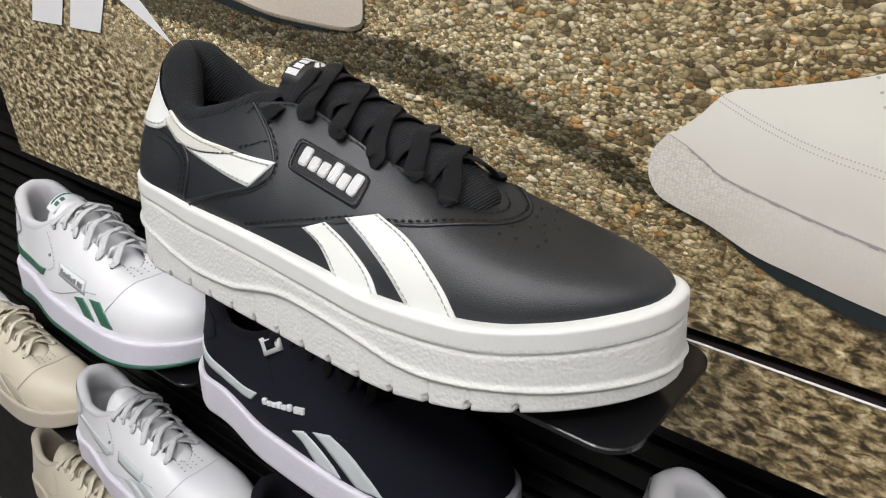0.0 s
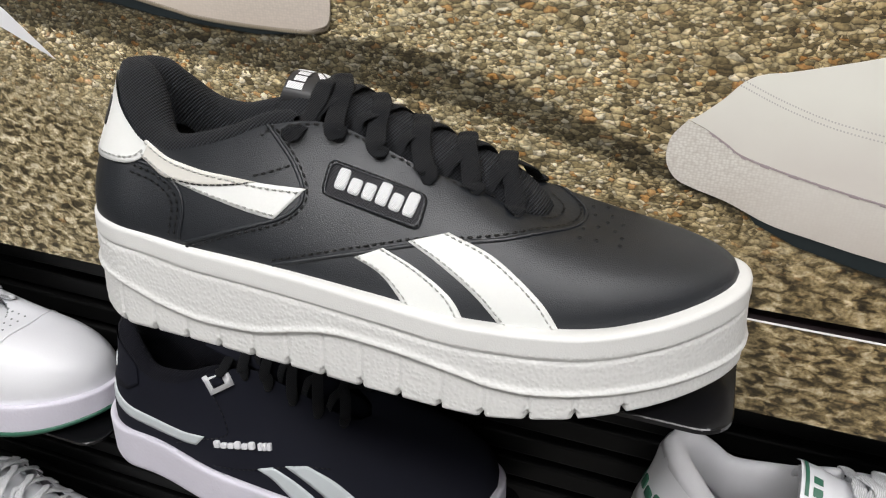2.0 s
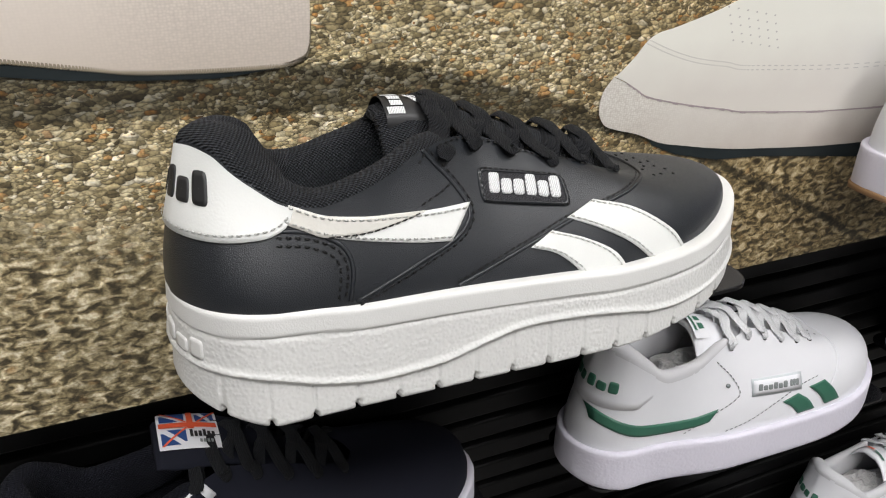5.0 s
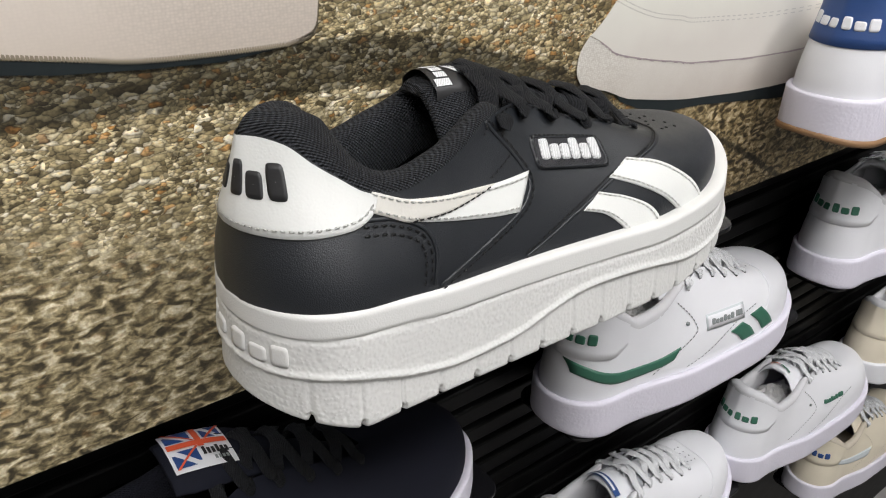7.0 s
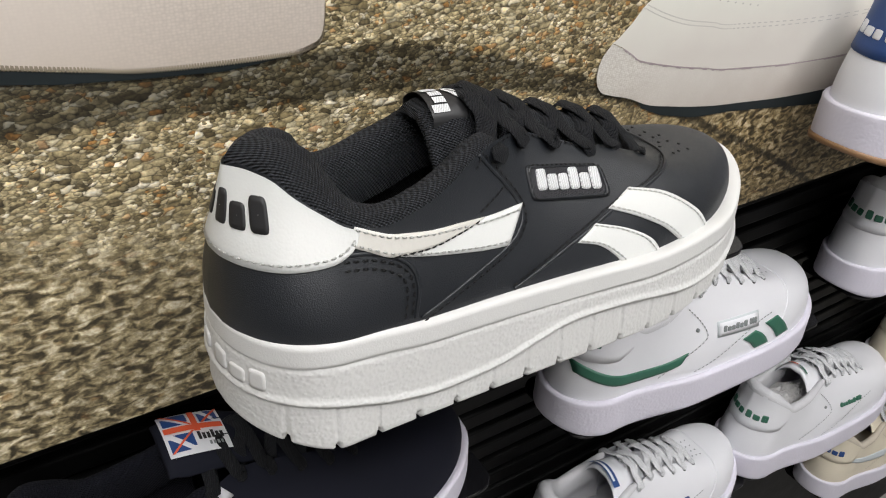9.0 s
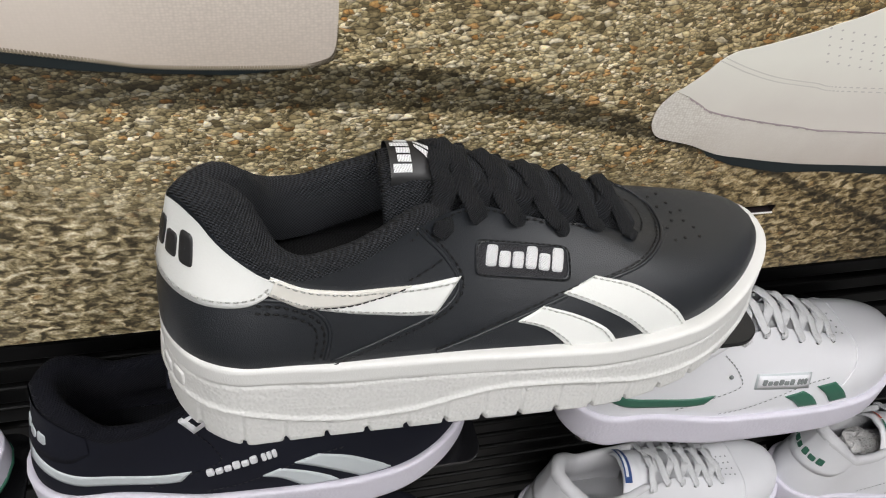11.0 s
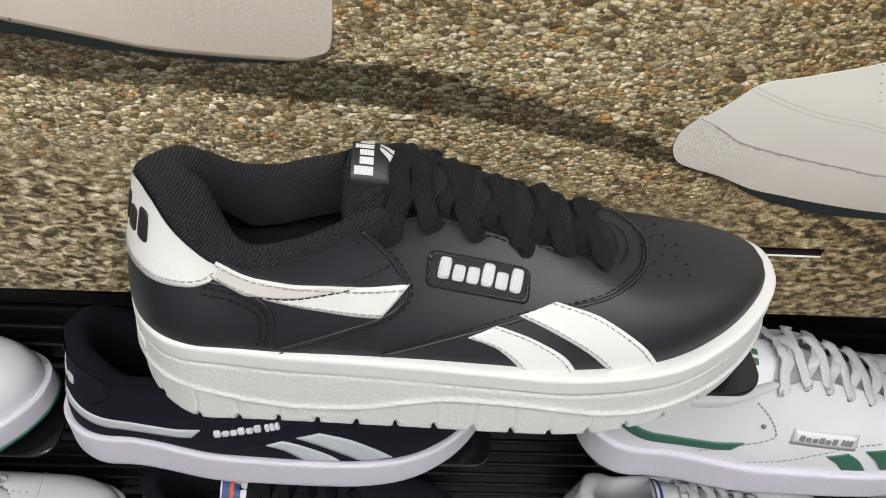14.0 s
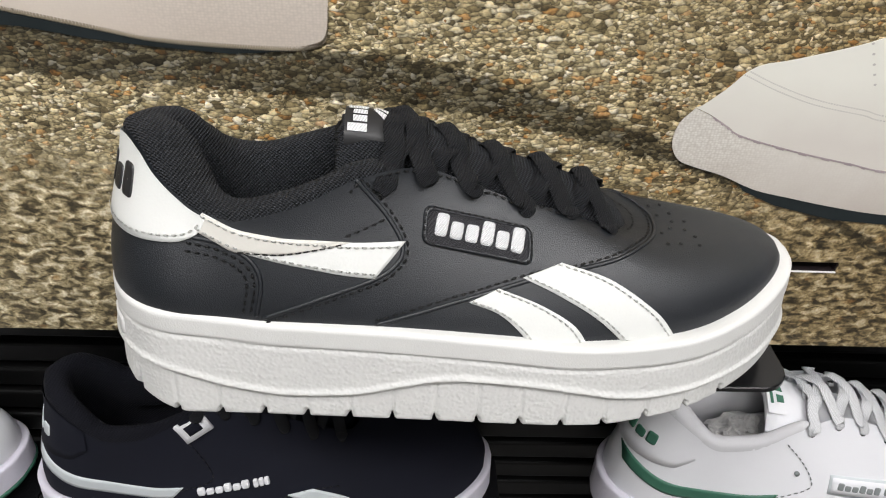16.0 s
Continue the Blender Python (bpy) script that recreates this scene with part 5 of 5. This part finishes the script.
    if tongue_label:
        def on_tongue(ff, yy, off):
            k = ff * (len(tp) - 1)
            px, pz = (float(np.interp(k, range(len(tp)), tp[:, i])) for i in (0, 2))
            return np.array([px - 0.001, yy, pz - tongue_arch(ff) * (yy / 0.0255) ** 2 + 0.0038 + off])

        for f0, f1, y0, y1, mat, off in tongue_label:
            part("tongue_label", grid([[on_tongue(ff, yy, off) for yy in np.linspace(y0, y1, 8)] for ff in np.linspace(f0, f1, 5)]), mat, tongue)
    if end_flag:
        # the label on top of the tongue, with the bands of a flag: a along the tongue, b across it
        def laid(a, b, off):
            px, yy = 0.1010 + 0.032 * a, 0.016 * (1 - 2 * b)
            order = tp[::-1]
            c, pz = (float(np.interp(px, order[:, 0], order[:, i])) for i in (1, 2))
            k = float(np.interp(px, order[:, 0], np.linspace(1, 0, len(tp))))
            return np.array([px, c + yy, pz - F.arch * tongue_arch(k) * (yy / 0.025) ** 2 + 0.0044 + off])

        def band(corners, mat, off):
            p, q, r, t = (np.array(v) for v in corners)
            part("label_band", grid([[laid(*((p + (q - p) * m) * (1 - n) + (t + (r - t) * m) * n), off) for n in np.linspace(0, 1, 6)] for m in np.linspace(0, 1, 6)]), mat, tongue)

        band(((0, 0), (1, 0), (1, 1), (0, 1)), M_WHITE, 0.0)
        for x0, x1, y0, y1 in ((0.05, 0.46, 0.05, 0.38), (0.64, 0.95, 0.05, 0.38), (0.05, 0.46, 0.60, 0.93)):
            band(((x0 + 0.10, y0), (x1, y0), (x1, y1 - 0.06), (x1 - 0.04, y1 - 0.06)), M_BLUE, 0.0005)
            band(((x0, y0 + 0.08), (x0 + 0.04, y0 + 0.08), (x1 - 0.10, y1), (x0, y1)), M_BLUE, 0.0005)
        band(((0.03, 0.43), (0.97, 0.43), (0.97, 0.56), (0.03, 0.56)), M_RED, 0.0010)
        band(((0.50, 0.03), (0.60, 0.03), (0.60, 0.60), (0.50, 0.60)), M_RED, 0.0010)
        for d0, d1 in (((0.04, 0.03), (0.46, 0.42)), ((0.96, 0.03), (0.64, 0.42)), ((0.04, 0.96), (0.46, 0.57))):
            band((d0, (d0[0] + 0.05, d0[1]), (d1[0] + 0.05, d1[1]), d1), M_RED, 0.0010)
        for i in range(6):
            hh = 0.17 if i % 3 == 0 else 0.13
            band(((0.52 + 0.07 * i, 0.80 - hh), (0.57 + 0.07 * i, 0.80 - hh), (0.57 + 0.07 * i, 0.80), (0.52 + 0.07 * i, 0.80)), M_INK, 0.0012)
        for i in range(4):
            band(((0.66 + 0.06 * i, 0.85), (0.70 + 0.06 * i, 0.85), (0.70 + 0.06 * i, 0.92), (0.66 + 0.06 * i, 0.92)), M_GRAYTXT, 0.0012)
    if buckle:
        c0, e1, e2 = np.array([0.1135, 0.0935]), np.array([0.0075, 0.0048]), np.array([-0.0040, 0.0052])
        for k, mat, off in ((1.0, buckle, 0.0022), (0.50, M_SUEDE, 0.0027)):
            a = [tuple(c0 - e1 * k - e2 * k), tuple(c0 + e1 * k - e2 * k)]
            b = [tuple(c0 - e1 * k + e2 * k), tuple(c0 + e1 * k + e2 * k)]
            part("lace_loop", patch(F, a, b, off, 8, 4, curved=False), mat, sh)
    if plate:
        shelf(x + 0.012, x + L + 0.006, y - 0.030, y + 0.045, BASE + z + 0.0018, 0.150)
    return sh, F


FLAG = [(0.52, 0.985, -0.021, 0.021, M_WHITE, 0.0006), (0.58, 0.955, -0.0190, -0.0035, M_BLUE, 0.0010), (0.58, 0.955, 0.0035, 0.0190, M_BLUE, 0.0010),
        (0.73, 0.80, -0.020, 0.020, M_RED, 0.0014), (0.58, 0.955, -0.0022, 0.0022, M_RED, 0.0014)]
TAG = [(0.68, 0.985, -0.018, 0.018, M_WHITE, 0.0006), (0.89, 0.94, -0.014, 0.014, M_GREEN, 0.0011), (0.73, 0.84, -0.013, -0.009, M_GREEN, 0.0011), (0.73, 0.84, -0.007, -0.003, M_GREEN, 0.0011)]
ROW1, ROW2, ROW3 = -0.2930, -0.5300, -0.7450
white_kw = dict(upper=M_WHITE, sole_m=M_LILAC, lace_m=M_WLACE, lining_m=M_WLINING, foxing=M_GRAYTXT, toe_cap=M_WHITE, heel=M_WHITE)

sneaker(-0.556, ROW1, "white leather sneaker with green stripes and green outsole", stripe=M_GREEN, stripe_style="short", side=M_GREEN, side_style="low", heel_bars=M_GREEN,
        badge=M_WHITE, badge_bars=M_GRAYTXT, outsole=M_GREEN, tongue_label=TAG, **white_kw)
sneaker(-0.244, ROW1, "navy suede sneaker with pale grey stripes and white sole", M_SUEDE, M_LILAC, M_BLACE, M_NAVYFAB, stripe=M_SILVER, side=M_SILVER, side_style="low", heel=M_SUEDE, heel_bars=M_SILVER,
        badge_bars=M_WHITE, foxing=M_BTHREAD, buckle=M_WHITE, bars_at=(0.114, 0.0600, 0.146, 0.0680), end_flag=True,
        tongue_line=[(0.206, 0.002, 0.064), (0.178, 0.003, 0.079), (0.152, 0.004, 0.0965), (0.134, 0.005, 0.1075), (0.116, 0.005, 0.1140), (0.098, 0.005, 0.1175)])
sneaker(0.122, ROW1, "white leather sneaker with a green heel stripe and crumpled paper inside", L=0.306, stripe=M_GREEN, stripe_style="short", side=M_GREEN, side_style="low", heel_bars=M_GREEN,
        badge=M_WHITE, badge_bars=M_GRAYTXT, tongue_label=TAG, **white_kw)
sneaker(0.482, ROW1, "white leather sneaker with green heel mark", heel_bars=M_GREEN, badge_bars=M_GREEN, tongue_label=TAG, **white_kw)
sneaker(-0.870, ROW2, "cream sneaker with beige suede toe and white midsole", M_CREAM, M_TAN, M_CREAM, M_WLINING, stripe=M_TAN, heel=M_TAN, foxing=M_TAN, toe_cap=M_TAN)
sneaker(-0.560, ROW2, "white sneaker with pale grey stripes and tissue inside", M_WHITE, M_LILAC, M_WLACE, M_WLINING, stripe=M_SILVER, side=M_SILVER, badge=M_SILVER, foxing=M_GRAYTXT, toe_cap=M_WHITE, heel=M_WHITE)
sneaker(-0.246, ROW2 + 0.012, "black sneaker with a flag label on its tongue", M_SUEDE, M_SUEDE, M_BLACE, M_NAVYFAB, stripe=M_SUEDE, foxing=M_BTHREAD, tongue_label=FLAG, side=M_SILVER, side_style="low")
sneaker(0.134, ROW2, "white sneaker with a navy collar lining", M_WHITE, M_LILAC, M_WLACE, M_WLINING, badge_bars=M_BLUE, foxing=M_GRAYTXT, toe_cap=M_WHITE, heel=M_WHITE, tongue_label=[(0.80, 0.985, -0.018, 0.018, M_BLUE, 0.0006), (0.88, 0.95, -0.014, 0.014, M_WHITE, 0.0011)])
sneaker(0.420, ROW2, "off-white leather sneaker with green heel mark and paper inside", M_WHITE, M_LILAC, M_WLACE, M_WLINING, heel_bars=M_GREEN, badge_bars=M_GREEN, foxing=M_GRAYTXT, heel=M_WHITE, tongue_label=[(0.84, 0.90, -0.012, 0.0, M_GREEN, 0.0008), (0.84, 0.90, 0.001, 0.012, M_RED, 0.0008)])
sneaker(0.712, ROW2, "cream sneaker with a pale sole", M_CREAM, M_WHITE, M_WLACE, M_WLINING, foxing=M_TAN, heel=M_CREAM)
sneaker(-0.800, ROW3, "cream sneaker with cream laces", M_CREAM, M_TAN, M_CREAM, M_TAN, foxing=M_TAN, toe_cap=M_TAN)
sneaker(0.690, ROW3, "cream sneaker with a blue heel mark", M_CREAM, M_LILAC, M_WLACE, M_TAN, heel_bars=M_BLUE, side=M_SILVER, foxing=M_TAN, heel=M_CREAM)
sneaker(0.309, -0.0864, "white leather sneaker with a blue heel tab and gum outsole", M_WHITE, M_LILAC, M_WLACE, M_WLINING, heel=M_BLUE, heel_bars=M_WHITE, outsole=M_GUM, side=M_GREEN, foxing=M_GRAYTXT,
        y=0.046, plate=False, group="shoes on the printed wall")
shelf(0.369, 0.607, 0.016, 0.088, BASE - 0.0850, WALL - 0.0005)


# crumpled paper in the white shoes
def crumple(x, y, z, r, sx):
    bm = bmesh.new()
    bmesh.ops.create_icosphere(bm, subdivisions=4, radius=1.0)
    for v in bm.verts:
        n = v.co.normalized()
        k = 1 + 0.35 * noise.noise(n * 2.3 + Vector((x * 9, 0, 0))) + 0.16 * abs(noise.noise(n * 6.0))
        v.co = Vector((n.x * r * sx * k, n.y * r * k, n.z * r * 0.8 * k))
    me = bpy.data.meshes.new("m")
    bm.to_mesh(me)
    bm.free()
    ob = part("paper_stuffing", me, M_PAPER)
    ob.location = (x, y, z)
    return tagged(ob, "crumpled white tissue paper stuffed in a shoe", "paper", "paper stuffing")


for x, zz in ((0.122, ROW1), (0.482, ROW1), (0.420, ROW2), (-0.560, ROW2)):
    crumple(x + 0.105, 0.088, BASE + zz + 0.058, 0.020, 1.6)

# ceiling lights
for cx, cy, w, dd in ((-0.55, -0.80, 1.2, 0.35), (0.75, -0.80, 1.2, 0.35), (0.0, -2.6, 2.4, 0.5)):
    ob = thing("ceiling_light", pose(cx, cy, 2.9), "long white ceiling light panel", "ceiling light", "ceiling lights")
    part("frame", box(-w / 2 - 0.03, -dd / 2 - 0.03, -0.035, w / 2 + 0.03, dd / 2 + 0.03, -0.0005, 0.004), M_PAINT, ob)
    part("diffuser", box(-w / 2, -dd / 2, -0.042, w / 2, dd / 2, -0.036), lamp_material("light_diffuser", 3.0), ob)
